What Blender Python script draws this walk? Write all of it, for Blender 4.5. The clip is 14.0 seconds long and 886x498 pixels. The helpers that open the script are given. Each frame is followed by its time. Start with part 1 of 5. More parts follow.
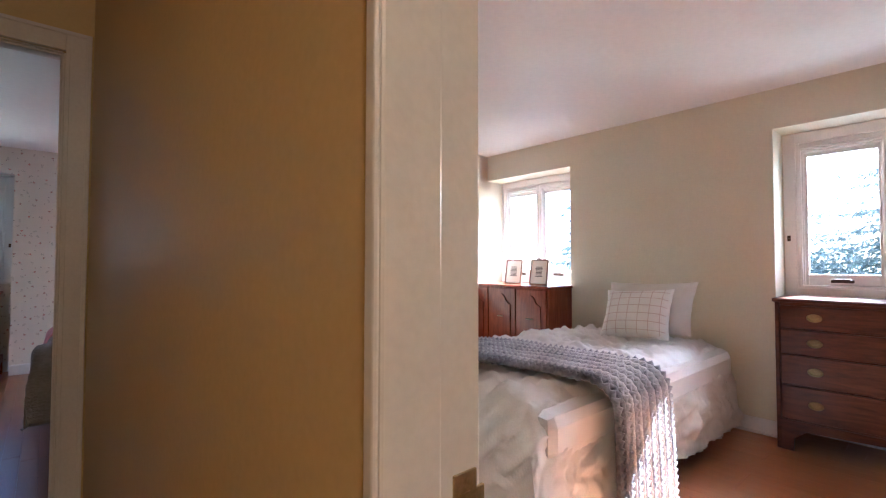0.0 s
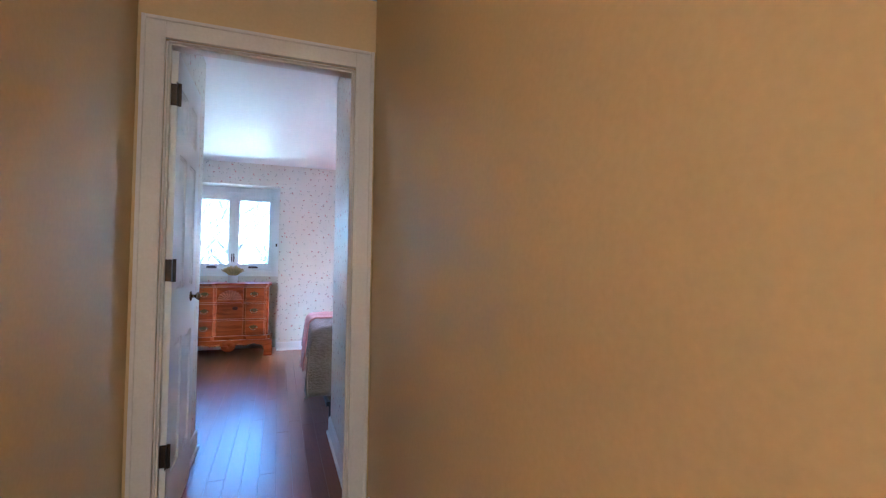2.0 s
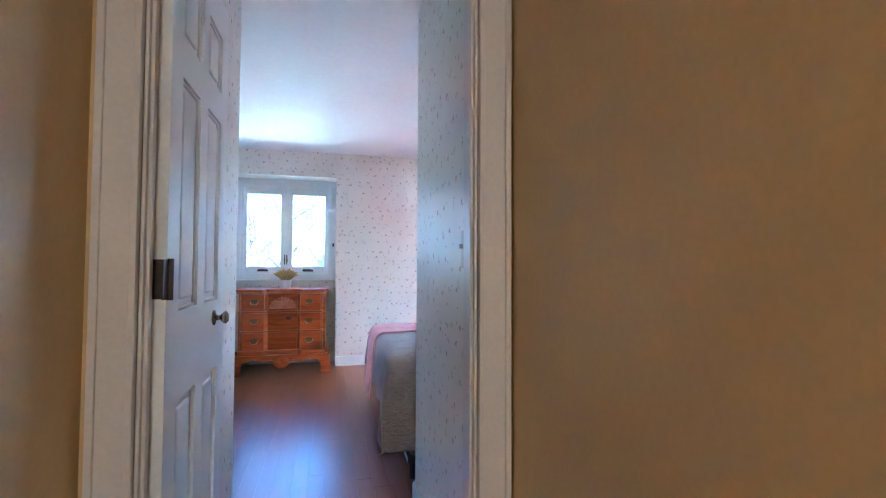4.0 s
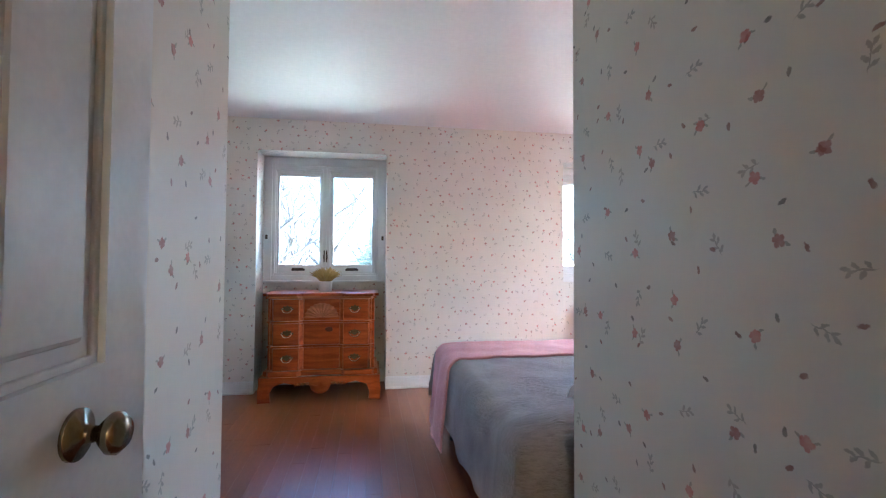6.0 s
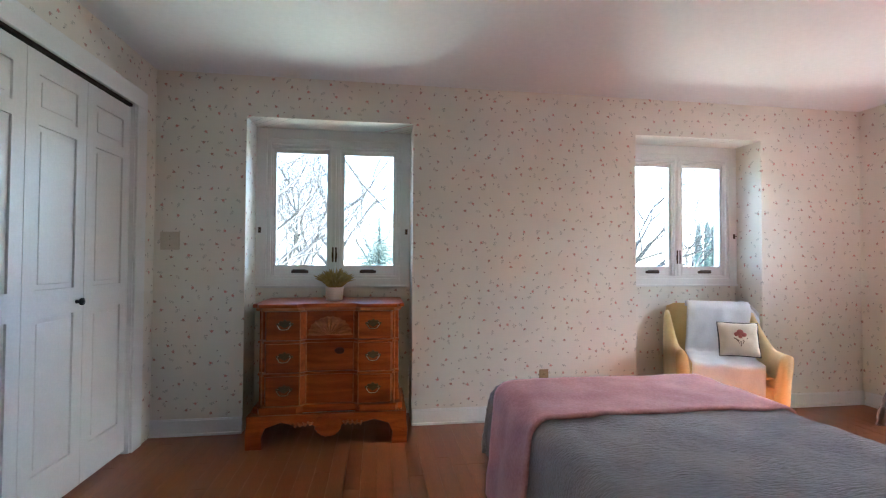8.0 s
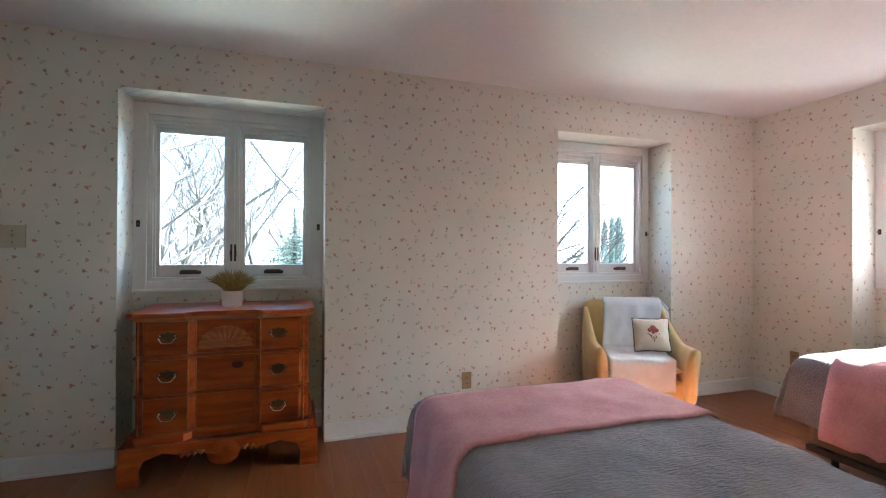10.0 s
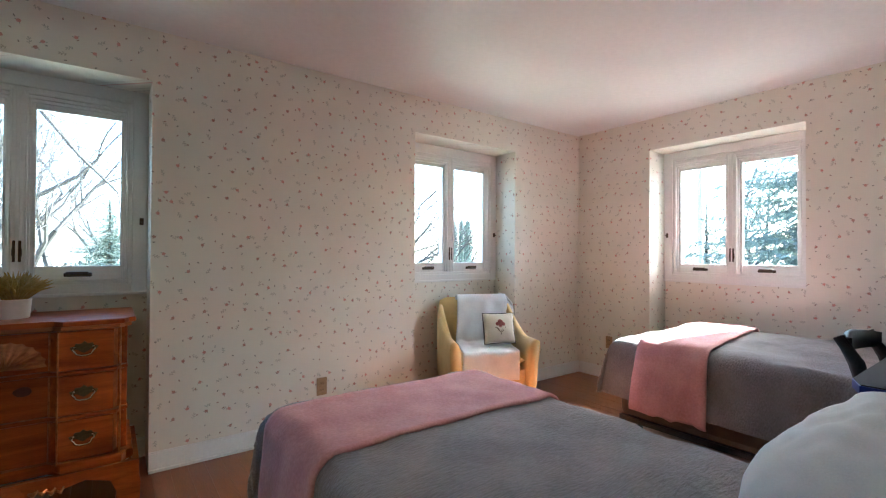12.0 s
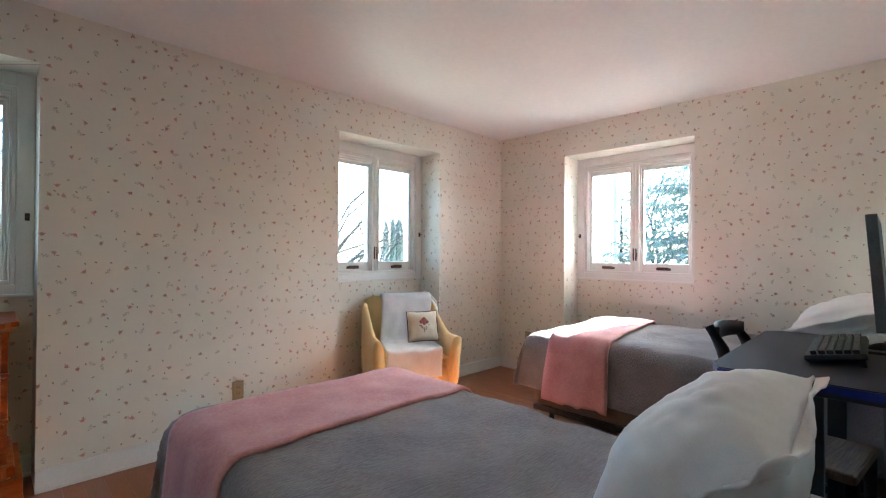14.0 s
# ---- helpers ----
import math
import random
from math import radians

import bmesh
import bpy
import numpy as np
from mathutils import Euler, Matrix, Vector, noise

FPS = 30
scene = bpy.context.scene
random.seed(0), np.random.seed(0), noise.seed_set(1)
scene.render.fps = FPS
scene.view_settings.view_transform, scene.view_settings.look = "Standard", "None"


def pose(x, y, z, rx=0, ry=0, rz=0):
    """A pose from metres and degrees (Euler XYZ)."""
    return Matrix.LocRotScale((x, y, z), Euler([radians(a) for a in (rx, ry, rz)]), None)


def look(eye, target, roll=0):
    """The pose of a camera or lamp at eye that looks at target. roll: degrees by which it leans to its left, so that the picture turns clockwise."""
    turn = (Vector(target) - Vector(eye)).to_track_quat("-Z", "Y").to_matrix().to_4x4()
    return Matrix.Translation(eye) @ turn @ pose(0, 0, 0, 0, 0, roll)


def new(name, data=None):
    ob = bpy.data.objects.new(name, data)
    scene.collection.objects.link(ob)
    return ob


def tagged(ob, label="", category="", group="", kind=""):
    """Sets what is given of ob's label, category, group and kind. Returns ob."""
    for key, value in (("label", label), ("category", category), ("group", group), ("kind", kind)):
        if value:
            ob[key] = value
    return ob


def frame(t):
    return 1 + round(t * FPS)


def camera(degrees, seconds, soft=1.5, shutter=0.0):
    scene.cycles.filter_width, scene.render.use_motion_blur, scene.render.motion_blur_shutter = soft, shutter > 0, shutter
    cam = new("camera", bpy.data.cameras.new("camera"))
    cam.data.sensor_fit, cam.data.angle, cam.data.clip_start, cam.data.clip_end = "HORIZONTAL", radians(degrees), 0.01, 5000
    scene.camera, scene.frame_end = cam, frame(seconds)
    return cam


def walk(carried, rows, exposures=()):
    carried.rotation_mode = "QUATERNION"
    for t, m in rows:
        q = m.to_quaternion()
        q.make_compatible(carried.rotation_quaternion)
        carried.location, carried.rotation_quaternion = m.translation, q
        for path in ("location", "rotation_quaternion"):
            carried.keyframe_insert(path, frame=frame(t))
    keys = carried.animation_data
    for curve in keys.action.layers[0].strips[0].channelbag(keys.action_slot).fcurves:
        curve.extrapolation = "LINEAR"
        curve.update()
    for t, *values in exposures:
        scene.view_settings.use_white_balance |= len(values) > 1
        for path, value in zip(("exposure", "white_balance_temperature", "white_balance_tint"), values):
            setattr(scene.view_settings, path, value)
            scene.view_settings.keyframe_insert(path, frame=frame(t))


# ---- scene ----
cam = camera(88.8, 14.0, soft=1.2)
PATH = [
    (0, (1.387, -0.5, 1.17), (2.704, 1.005, 1.232), 0.1),
    (0.5, (1.318, -0.471, 1.17), (2.464, 1.167, 1.227), 0.2),
    (1, (1.251, -0.412, 1.165), (2.198, 1.349, 1.222), 0.4),
    (1.5, (1.179, -0.316, 1.156), (1.959, 1.525, 1.214), 0.5),
    (2, (1.116, -0.178, 1.147), (1.797, 1.701, 1.208), 0.8),
    (2.5, (1.098, 0.04, 1.143), (1.725, 1.938, 1.205), 0.7),
    (3, (1.093, 0.286, 1.143), (1.672, 2.199, 1.204), 0.5),
    (5.5, (1.002, 1.626, 1.127), (1.344, 3.596, 1.192), 0.3),
    (6, (0.974, 1.911, 1.125), (1.289, 3.885, 1.184), 0.3),
    (6.5, (0.917, 2.217, 1.123), (1.217, 4.193, 1.185), 0.3),
    (7, (0.840, 2.492, 1.122), (1.121, 4.472, 1.182), 0.3),
    (9.5, (0.933, 3.041, 1.195), (1.281, 5.01, 1.201), 0.2),
    (10, (0.928, 3.07, 1.193), (1.553, 4.97, 1.202), 0.3),
    (10.5, (0.931, 3.09, 1.187), (1.792, 4.895, 1.199), 0.3),
    (11, (0.935, 3.114, 1.182), (1.947, 4.839, 1.199), 0.3),
    (11.5, (0.931, 3.123, 1.177), (2.05, 4.781, 1.195), 0.4),
    (12, (0.934, 3.125, 1.174), (2.121, 4.734, 1.195), 0.3),
    (12.5, (0.938, 3.117, 1.174), (2.194, 4.673, 1.197), 0.2),
    (13, (0.942, 3.097, 1.176), (2.264, 4.597, 1.198), 0.2),
    (13.5, (0.944, 3.071, 1.177), (2.315, 4.527, 1.197), 0.4),
    (14, (0.951, 3.047, 1.177), (2.364, 4.462, 1.195), 0.4),
]
EXPOSURES = [(0, 4.1, 4680, 10), (0.5, 4.55, 4680, 10), (1, 5.0, 4520, 7), (1.5, 5.38, 4250, 5), (2, 5.55, 3980, 4), (2.5, 5.6, 3800, 3), (3, 5.6, 3800, 2),
             (5.5, 5.46, 4470, 4), (6, 5.1, 4600, 3), (6.5, 4.8, 4760, 3), (7, 4.56, 4900, 2), (9.5, 4.28, 5030, -1), (11, 4.1, 5080, -3), (14, 4.12, 5080, -5)]
walk(cam, [(t, look(e, g, r)) for t, e, g, r in PATH], EXPOSURES)

# ---- light ----
SUN_WAY = Vector((-1.0, 0.15, -0.77)).normalized()
world = bpy.data.worlds.new("sky")
scene.world = world
world.use_nodes = True
wn, wl = world.node_tree.nodes, world.node_tree.links
wn.clear()
sky = wn.new("ShaderNodeTexSky")
sky.sky_type, sky.sun_disc = "NISHITA", False
sky.sun_elevation = math.asin(-SUN_WAY.z)
sky.sun_rotation = math.atan2(-SUN_WAY.x, -SUN_WAY.y)
sky.dust_density = 3.0
bg = wn.new("ShaderNodeBackground")
bg.inputs[1].default_value = 0.15
wout = wn.new("ShaderNodeOutputWorld")
wl.new(sky.outputs[0], bg.inputs[0]), wl.new(bg.outputs[0], wout.inputs[0])
sun = new("sun", bpy.data.lights.new("sun", "SUN"))
sun.data.energy, sun.data.angle, sun.data.color = 5.0, radians(0.5), (1.0, 0.93, 0.82)
sun.matrix_world = look((8, -4, 9), Vector((8, -4, 9)) + SUN_WAY)


# ---- materials ----
def material(name):
    m = bpy.data.materials.new(name)
    m.use_nodes = True
    return m, m.node_tree.nodes, m.node_tree.links, m.node_tree.nodes["Principled BSDF"]


def node(nodes, kind, **values):
    n = nodes.new(kind)
    for key, value in values.items():
        n.inputs[key.replace("_", " ")].default_value = value
    return n


def ramp(nodes, stops):
    r = nodes.new("ShaderNodeValToRGB")
    while len(r.color_ramp.elements) < len(stops):
        r.color_ramp.elements.new(0.5)
    for e, (p, c) in zip(r.color_ramp.elements, stops):
        e.position, e.color = p, (*c, 1)
    return r


def surface(name, dark, light, scale=4.0, grain=60.0, rough=0.6, bump=0.1, metal=0.0, stretch=(1, 1, 1), depth=0.004, by_object=0.0):
    """A surface with variation at two scales and a fine relief, in metres."""
    m, n, l, b = material(name)
    tc = n.new("ShaderNodeTexCoord")
    mp = n.new("ShaderNodeMapping")
    mp.inputs["Scale"].default_value = stretch
    l.new(tc.outputs["Object"], mp.inputs[0])
    big, fine = node(n, "ShaderNodeTexNoise", Scale=scale, Detail=4.0), node(n, "ShaderNodeTexNoise", Scale=grain, Detail=5.0)
    l.new(mp.outputs[0], big.inputs["Vector"]), l.new(mp.outputs[0], fine.inputs["Vector"])
    mix = n.new("ShaderNodeMath")
    mix.operation = "MULTIPLY_ADD"
    l.new(fine.outputs[0], mix.inputs[0])
    mix.inputs[1].default_value = 0.5
    half = n.new("ShaderNodeMath")
    half.operation = "MULTIPLY"
    half.inputs[1].default_value = 0.5
    l.new(big.outputs[0], half.inputs[0]), l.new(half.outputs[0], mix.inputs[2])
    value = mix
    if by_object:
        info = n.new("ShaderNodeObjectInfo")
        shift = n.new("ShaderNodeMath")
        shift.operation = "MULTIPLY_ADD"
        shift.inputs[1].default_value = by_object
        l.new(info.outputs["Random"], shift.inputs[0]), l.new(mix.outputs[0], shift.inputs[2])
        value = shift
    r = ramp(n, [(0.32, dark), (0.68 + by_object, light)])
    l.new(value.outputs[0], r.inputs[0]), l.new(r.outputs[0], b.inputs["Base Color"])
    bp = node(n, "ShaderNodeBump", Strength=bump, Distance=depth)
    l.new(fine.outputs[0], bp.inputs["Height"]), l.new(bp.outputs[0], b.inputs["Normal"])
    b.inputs["Roughness"].default_value, b.inputs["Metallic"].default_value = rough, metal
    return m


M_CEIL = surface("ceiling_paint", (0.76, 0.765, 0.765), (0.82, 0.825, 0.825), 1.2, 30, 0.6, 0.12)
M_TRIM = surface("trim_paint", (0.74, 0.74, 0.72), (0.82, 0.82, 0.80), 3, 90, 0.38, 0.06)
M_HALL = surface("hall_paint", (0.58, 0.412, 0.178), (0.64, 0.462, 0.208), 1.5, 70, 0.5, 0.08)
M_ROOM2 = surface("cream_paint", (0.66, 0.62, 0.48), (0.72, 0.68, 0.54), 1.5, 70, 0.6, 0.08)
M_CASING = surface("hall_casing_paint", (0.64, 0.59, 0.54), (0.72, 0.67, 0.62), 3, 90, 0.35, 0.06)


def wallpaper():
    """Cream paper with scattered small pink blossoms, grey-green sprigs and single leaves."""
    m, n, l, b = material("floral_wallpaper")

    def calc(op, p, q=None, r=None):
        c = n.new("ShaderNodeMath")
        c.operation = op
        for i, v in enumerate((p, q, r)):
            if v is None:
                continue
            if isinstance(v, (int, float)):
                c.inputs[i].default_value = v
            else:
                l.new(v, c.inputs[i])
        return c.outputs[0]

    def soft(value, low, high):
        """1 below low, falling to 0 at high."""
        e = n.new("ShaderNodeMapRange")
        e.interpolation_type = "SMOOTHSTEP"
        e.inputs["From Min"].default_value, e.inputs["From Max"].default_value = low, high
        e.inputs["To Min"].default_value, e.inputs["To Max"].default_value = 1.0, 0.0
        l.new(value, e.inputs["Value"])
        return e.outputs[0]

    def leaf(x, y, cx, cy, a, w, turn=0.0):
        """A small ellipse in a motif's own metres."""
        dx, dy = calc("SUBTRACT", x, cx), calc("SUBTRACT", y, cy)
        ca, sa = math.cos(turn), math.sin(turn)
        u = calc("ADD", calc("MULTIPLY", dx, ca / a), calc("MULTIPLY", dy, sa / a))
        v = calc("ADD", calc("MULTIPLY", dx, -sa / w), calc("MULTIPLY", dy, ca / w))
        return soft(calc("ADD", calc("MULTIPLY", u, u), calc("MULTIPLY", v, v)), 0.5, 1.5)

    tc, sep, com = n.new("ShaderNodeTexCoord"), n.new("ShaderNodeSeparateXYZ"), n.new("ShaderNodeCombineXYZ")
    l.new(tc.outputs["Object"], sep.inputs[0])
    l.new(calc("ADD", sep.outputs[0], sep.outputs[1]), com.inputs[0]), l.new(sep.outputs[2], com.inputs[1])
    warp = node(n, "ShaderNodeTexNoise", Scale=160.0, Detail=2.0)
    l.new(com.outputs[0], warp.inputs["Vector"])
    wob = n.new("ShaderNodeVectorMath")
    wob.operation = "MULTIPLY_ADD"
    wob.inputs[1].default_value = (0.006, 0.006, 0)
    l.new(warp.outputs["Color"], wob.inputs[0]), l.new(com.outputs[0], wob.inputs[2])
    paper = node(n, "ShaderNodeTexNoise", Scale=3.0, Detail=6.0)
    l.new(com.outputs[0], paper.inputs["Vector"])
    base = ramp(n, [(0.3, (0.72, 0.685, 0.60)), (0.7, (0.78, 0.745, 0.66))])
    l.new(paper.outputs[0], base.inputs[0])
    color = base.outputs[0]
    fade = node(n, "ShaderNodeTexNoise", Scale=55.0, Detail=2.0)
    l.new(com.outputs[0], fade.inputs["Vector"])
    ink = calc("MULTIPLY_ADD", fade.outputs[0], 0.7, 0.42)

    def cells(scale, shift, jitter):
        """The place inside the nearest cell, turned at random, and the cell's random colour."""
        mp = n.new("ShaderNodeMapping")
        mp.inputs["Location"].default_value = (*shift, 0)
        mp.inputs["Rotation"].default_value = (0, 0, 0.78)
        mp.inputs["Scale"].default_value = (scale, scale, 1)
        l.new(wob.outputs[0], mp.inputs[0])
        v = node(n, "ShaderNodeTexVoronoi", Scale=1.0, Randomness=jitter)
        v.voronoi_dimensions = "2D"
        l.new(mp.outputs[0], v.inputs["Vector"])
        off = n.new("ShaderNodeVectorMath")
        off.operation = "SUBTRACT"
        l.new(mp.outputs[0], off.inputs[0]), l.new(v.outputs["Position"], off.inputs[1])
        parts = n.new("ShaderNodeSeparateColor")
        l.new(v.outputs["Color"], parts.inputs[0])
        spin = n.new("ShaderNodeVectorRotate")
        spin.rotation_type = "Z_AXIS"
        l.new(off.outputs[0], spin.inputs["Vector"]), l.new(calc("MULTIPLY", parts.outputs[0], 6.28), spin.inputs["Angle"])
        xy = n.new("ShaderNodeSeparateXYZ")
        l.new(spin.outputs[0], xy.inputs[0])
        return calc("MULTIPLY", xy.outputs[0], 1.2 / scale), calc("MULTIPLY", xy.outputs[1], 1.2 / scale), parts.outputs

    def stamp(color, mask, c1, c2, pick, strength):
        tone = ramp(n, [(0.35, c1), (0.65, c2)])
        l.new(pick, tone.inputs[0])
        mx = n.new("ShaderNodeMix")
        mx.data_type = "RGBA"
        l.new(calc("MULTIPLY", calc("MULTIPLY", mask, ink), strength), mx.inputs[0]), l.new(color, mx.inputs[6]), l.new(tone.outputs[0], mx.inputs[7])
        return mx.outputs[2]

    # sprigs: a bent stem with paired leaves
    x, y, rnd = cells(7.6, (0.3, 0.1), 0.75)
    mask = leaf(x, y, 0.0, 0.0, 0.019, 0.0014)
    for cx, cy, turn in ((-0.010, 0.006, 0.9), (-0.002, -0.006, -0.9), (0.006, 0.006, 0.8), (0.014, -0.004, -0.6), (0.018, 0.003, 0.3)):
        mask = calc("MAXIMUM", mask, leaf(x, y, cx, cy, 0.0066, 0.0028, turn))
    color = stamp(color, mask, (0.20, 0.22, 0.18), (0.29, 0.25, 0.19), rnd[1], 0.7)
    # single small leaves
    x, y, rnd = cells(10.8, (3.9, 1.7), 0.8)
    color = stamp(color, leaf(x, y, 0.0, 0.0, 0.0074, 0.0036), (0.19, 0.18, 0.155), (0.32, 0.17, 0.135), rnd[1], 1.1)
    # blossoms: four petals and two leaves
    x, y, rnd = cells(7.6, (0.85, 0.62), 0.75)
    color = stamp(color, calc("MAXIMUM", leaf(x, y, 0.014, 0.002, 0.006, 0.0025, 0.4), leaf(x, y, -0.012, 0.009, 0.006, 0.0025, 2.5)), (0.24, 0.26, 0.20), (0.30, 0.29, 0.22), rnd[2], 0.8)
    mask = leaf(x, y, 0.0, 0.0, 0.006, 0.006)
    for cx, cy, a in ((0.006, 0.001, 0.0056), (0.001, 0.006, 0.0054), (-0.006, 0.002, 0.0056), (-0.003, -0.006, 0.0052), (0.005, -0.005, 0.0046)):
        mask = calc("MAXIMUM", mask, leaf(x, y, cx, cy, a, a * 0.85))
    color = stamp(color, mask, (0.56, 0.18, 0.15), (0.36, 0.135, 0.105), rnd[1], 1.0)
    l.new(color, b.inputs["Base Color"])
    bp = node(n, "ShaderNodeBump", Strength=0.06, Distance=0.003)
    l.new(warp.outputs[0], bp.inputs["Height"]), l.new(bp.outputs[0], b.inputs["Normal"])
    b.inputs["Roughness"].default_value = 0.42
    return m


M_PAPER = wallpaper()
M_FLOOR = surface("oak_floor", (0.17, 0.050, 0.018), (0.29, 0.099, 0.038), 3, 40, 0.31, 0.14, stretch=(6, 0.6, 1), by_object=0.08)
M_FLOOR2 = surface("warm_oak_floor", (0.36, 0.14, 0.06), (0.50, 0.22, 0.10), 3, 40, 0.3, 0.12, stretch=(6, 0.6, 1), by_object=0.12)
M_DARK = surface("dark_gap", (0.02, 0.012, 0.008), (0.04, 0.02, 0.012), 5, 50, 0.8, 0.1)


def glass_material():
    m, n, l, b = material("window_glass")
    n.remove(b)
    clear, gloss, mix = n.new("ShaderNodeBsdfTransparent"), n.new("ShaderNodeBsdfGlossy"), n.new("ShaderNodeMixShader")
    gloss.inputs["Roughness"].default_value = 0.02
    fres = n.new("ShaderNodeFresnel")
    fres.inputs[0].default_value = 1.3
    l.new(fres.outputs[0], mix.inputs[0]), l.new(clear.outputs[0], mix.inputs[1]), l.new(gloss.outputs[0], mix.inputs[2])
    l.new(mix.outputs[0], n["Material Output"].inputs[0])
    return m


M_GLASS = glass_material()
M_BLACK = surface("black_metal", (0.012, 0.012, 0.012), (0.03, 0.03, 0.03), 8, 90, 0.4, 0.05)
M_BRASS = surface("old_brass", (0.30, 0.22, 0.10), (0.50, 0.38, 0.18), 20, 150, 0.32, 0.1, metal=1.0)
M_OLDPLATE = surface("dark_old_brass", (0.085, 0.062, 0.030), (0.17, 0.125, 0.060), 30, 150, 0.42, 0.2, metal=0.9)
M_BAIL = surface("worn_bright_brass", (0.62, 0.52, 0.36), (0.80, 0.70, 0.52), 20, 150, 0.25, 0.05, metal=1.0)
M_BRONZE = surface("dark_bronze", (0.05, 0.035, 0.025), (0.10, 0.07, 0.05), 20, 150, 0.4, 0.1, metal=0.8)


# ---- building helpers ----
def box(bm, x0, x1, y0, y1, z0, z1, bevel=0.0):
    """An axis-aligned block added to bm, with its edges bevelled if asked."""
    made = bmesh.ops.create_cube(bm, size=1.0)["verts"]
    for v in made:
        v.co = Vector((x0 + (v.co.x + 0.5) * (x1 - x0), y0 + (v.co.y + 0.5) * (y1 - y0), z0 + (v.co.z + 0.5) * (z1 - z0)))
    if bevel:
        edges = list({e for v in made for e in v.link_edges})
        bmesh.ops.bevel(bm, geom=edges, offset=bevel, segments=2, affect="EDGES", profile=0.5)
    return bm


def blocks(rows, bevel=0.0):
    bm = bmesh.new()
    for row in rows:
        box(bm, *row, bevel=bevel)
    return bm


def finish(name, bm, mat, smooth=False):
    me = bpy.data.meshes.new(name)
    bmesh.ops.recalc_face_normals(bm, faces=bm.faces)
    bm.to_mesh(me)
    bm.free()
    if smooth:
        me.polygons.foreach_set("use_smooth", [True] * len(me.polygons))
    me.materials.append(mat)
    return me


def part(name, bm, mat, parent, label="", smooth=False, m=None):
    ob = new(name, finish(name, bm, mat, smooth))
    ob.parent = parent
    if m is not None:
        ob.matrix_basis = m
    if label:
        ob["label"] = label
    return ob


def thing(name, label, category, m=None, group="", kind=""):
    ob = new(name)
    ob.empty_display_size = 0.1
    if m is not None:
        ob.matrix_basis = m
    return tagged(ob, label, category, group, kind)


def solid(name, bm, mat, label, category, group="", kind="", smooth=False, m=None):
    ob = new(name, finish(name, bm, mat, smooth))
    if m is not None:
        ob.matrix_basis = m
    return tagged(ob, label, category, group, kind)


def structure(name, rows, mat, label, category="wall", bevel=0.0):
    return solid(name, blocks(rows, bevel), mat, label, category, kind="structure")


# ---- the plan ----
H = 2.37            # ceiling
NORTH, EAST = 6.0, 4.76
TOP = 2.094         # alcove heads
DEEP = 0.27         # alcove depth
AW = 1.112          # alcove width
A0, B0, C1 = 0.0, 2.79, 5.25
EAST2 = 5.12        # east wall of the second bedroom
D1, E1 = 3.04, 0.33


def window_hole(a, b):
    """Blocks of the wall behind an alcove from a to b, with the window's hole left open: rows of (along0, along1, z0, z1)."""
    return [(a, a + 0.05, 0, H), (b - 0.05, b, 0, H), (a + 0.05, b - 0.05, 0, 0.965), (a + 0.05, b - 0.05, 2.06, H)]


def alcove_wall(along, start, end, alcoves, face):
    """Wall blocks with alcoves: along 'x' or 'y', from start to end, room face at face, growing by +depth."""
    rows, at = [], start
    for a, wide in sorted(alcoves):
        rows.append((at, a, 0, DEEP + 0.18, 0, H))
        rows.append((a, a + wide, 0, DEEP, TOP, H))
        for p, q, z0, z1 in window_hole(a, a + wide):
            rows.append((p, q, DEEP, DEEP + 0.18, z0, z1))
        at = a + wide
    rows.append((at, end, 0, DEEP + 0.18, 0, H))
    if along == "x":
        return [(p, q, face + d0, face + d1, z0, z1) for p, q, d0, d1, z0, z1 in rows]
    return [(face + d0, face + d1, p, q, z0, z1) for p, q, d0, d1, z0, z1 in rows]


structure("wall_north", alcove_wall("x", -0.56, EAST + 0.45, ((A0, AW), (B0, 1.065)), NORTH), M_PAPER, "cream wall with small pink and grey floral wallpaper and two window alcoves")
structure("wall_east", alcove_wall("y", 3.08, NORTH, ((C1 - AW, AW),), EAST), M_PAPER, "cream floral wallpapered wall with one deep window alcove")
# last two blocks: unseen closet ends, added to keep daylight from leaking in
structure("wall_west", [(-0.70, -0.56, 2.96, 4.14, 0, H), (-0.70, -0.56, 5.76, NORTH, 0, H), (-0.70, -0.56, 4.14, 5.76, 2.06, H), (-1.4, -1.3, 3.9, 6.0, 0, H), (-1.3, -0.70, 3.9, 4.0, 0, H), (-1.3, -0.70, 5.9, 6.0, 0, H)], M_PAPER, "floral wallpapered wall around the closet doors")
structure("wall_south", [(-0.56, 0.66, 2.84, 2.96, 0, H), (1.467, EAST, 2.84, 2.96, 0, H), (0.54, 0.66, 2.0, 2.84, 0, H), (1.467, 1.60, 2.0, 2.84, 0, H)], M_PAPER, "floral wallpapered walls of the entry passage and bed heads")
structure("wall_hall_door", [(0.40, 0.655, 1.90, 2.0, 0, H), (1.428, 1.70, 1.90, 2.0, 0, H), (0.655, 1.428, 1.90, 2.0, 2.035, H)], M_HALL, "tan painted hall wall around the bedroom door")
structure("wall_hall_west", [(0.45, 0.568, -3.2, 1.90, 0, H)], M_HALL, "tan painted hall wall")
HALL_EAST = pose(1.603, -0.153, 0, rz=2.39)     # the hall's east wall runs a little out of square
solid("wall_hall_east", blocks([(0, 0.09, 0, 2.04, 0, H), (0, 0.09, -3.1, -0.80, 0, H), (0, 0.09, -0.80, 0, 2.035, H)]), M_HALL, "tan painted hall wall with the doorway of the second bedroom", "wall", kind="structure", m=HALL_EAST)
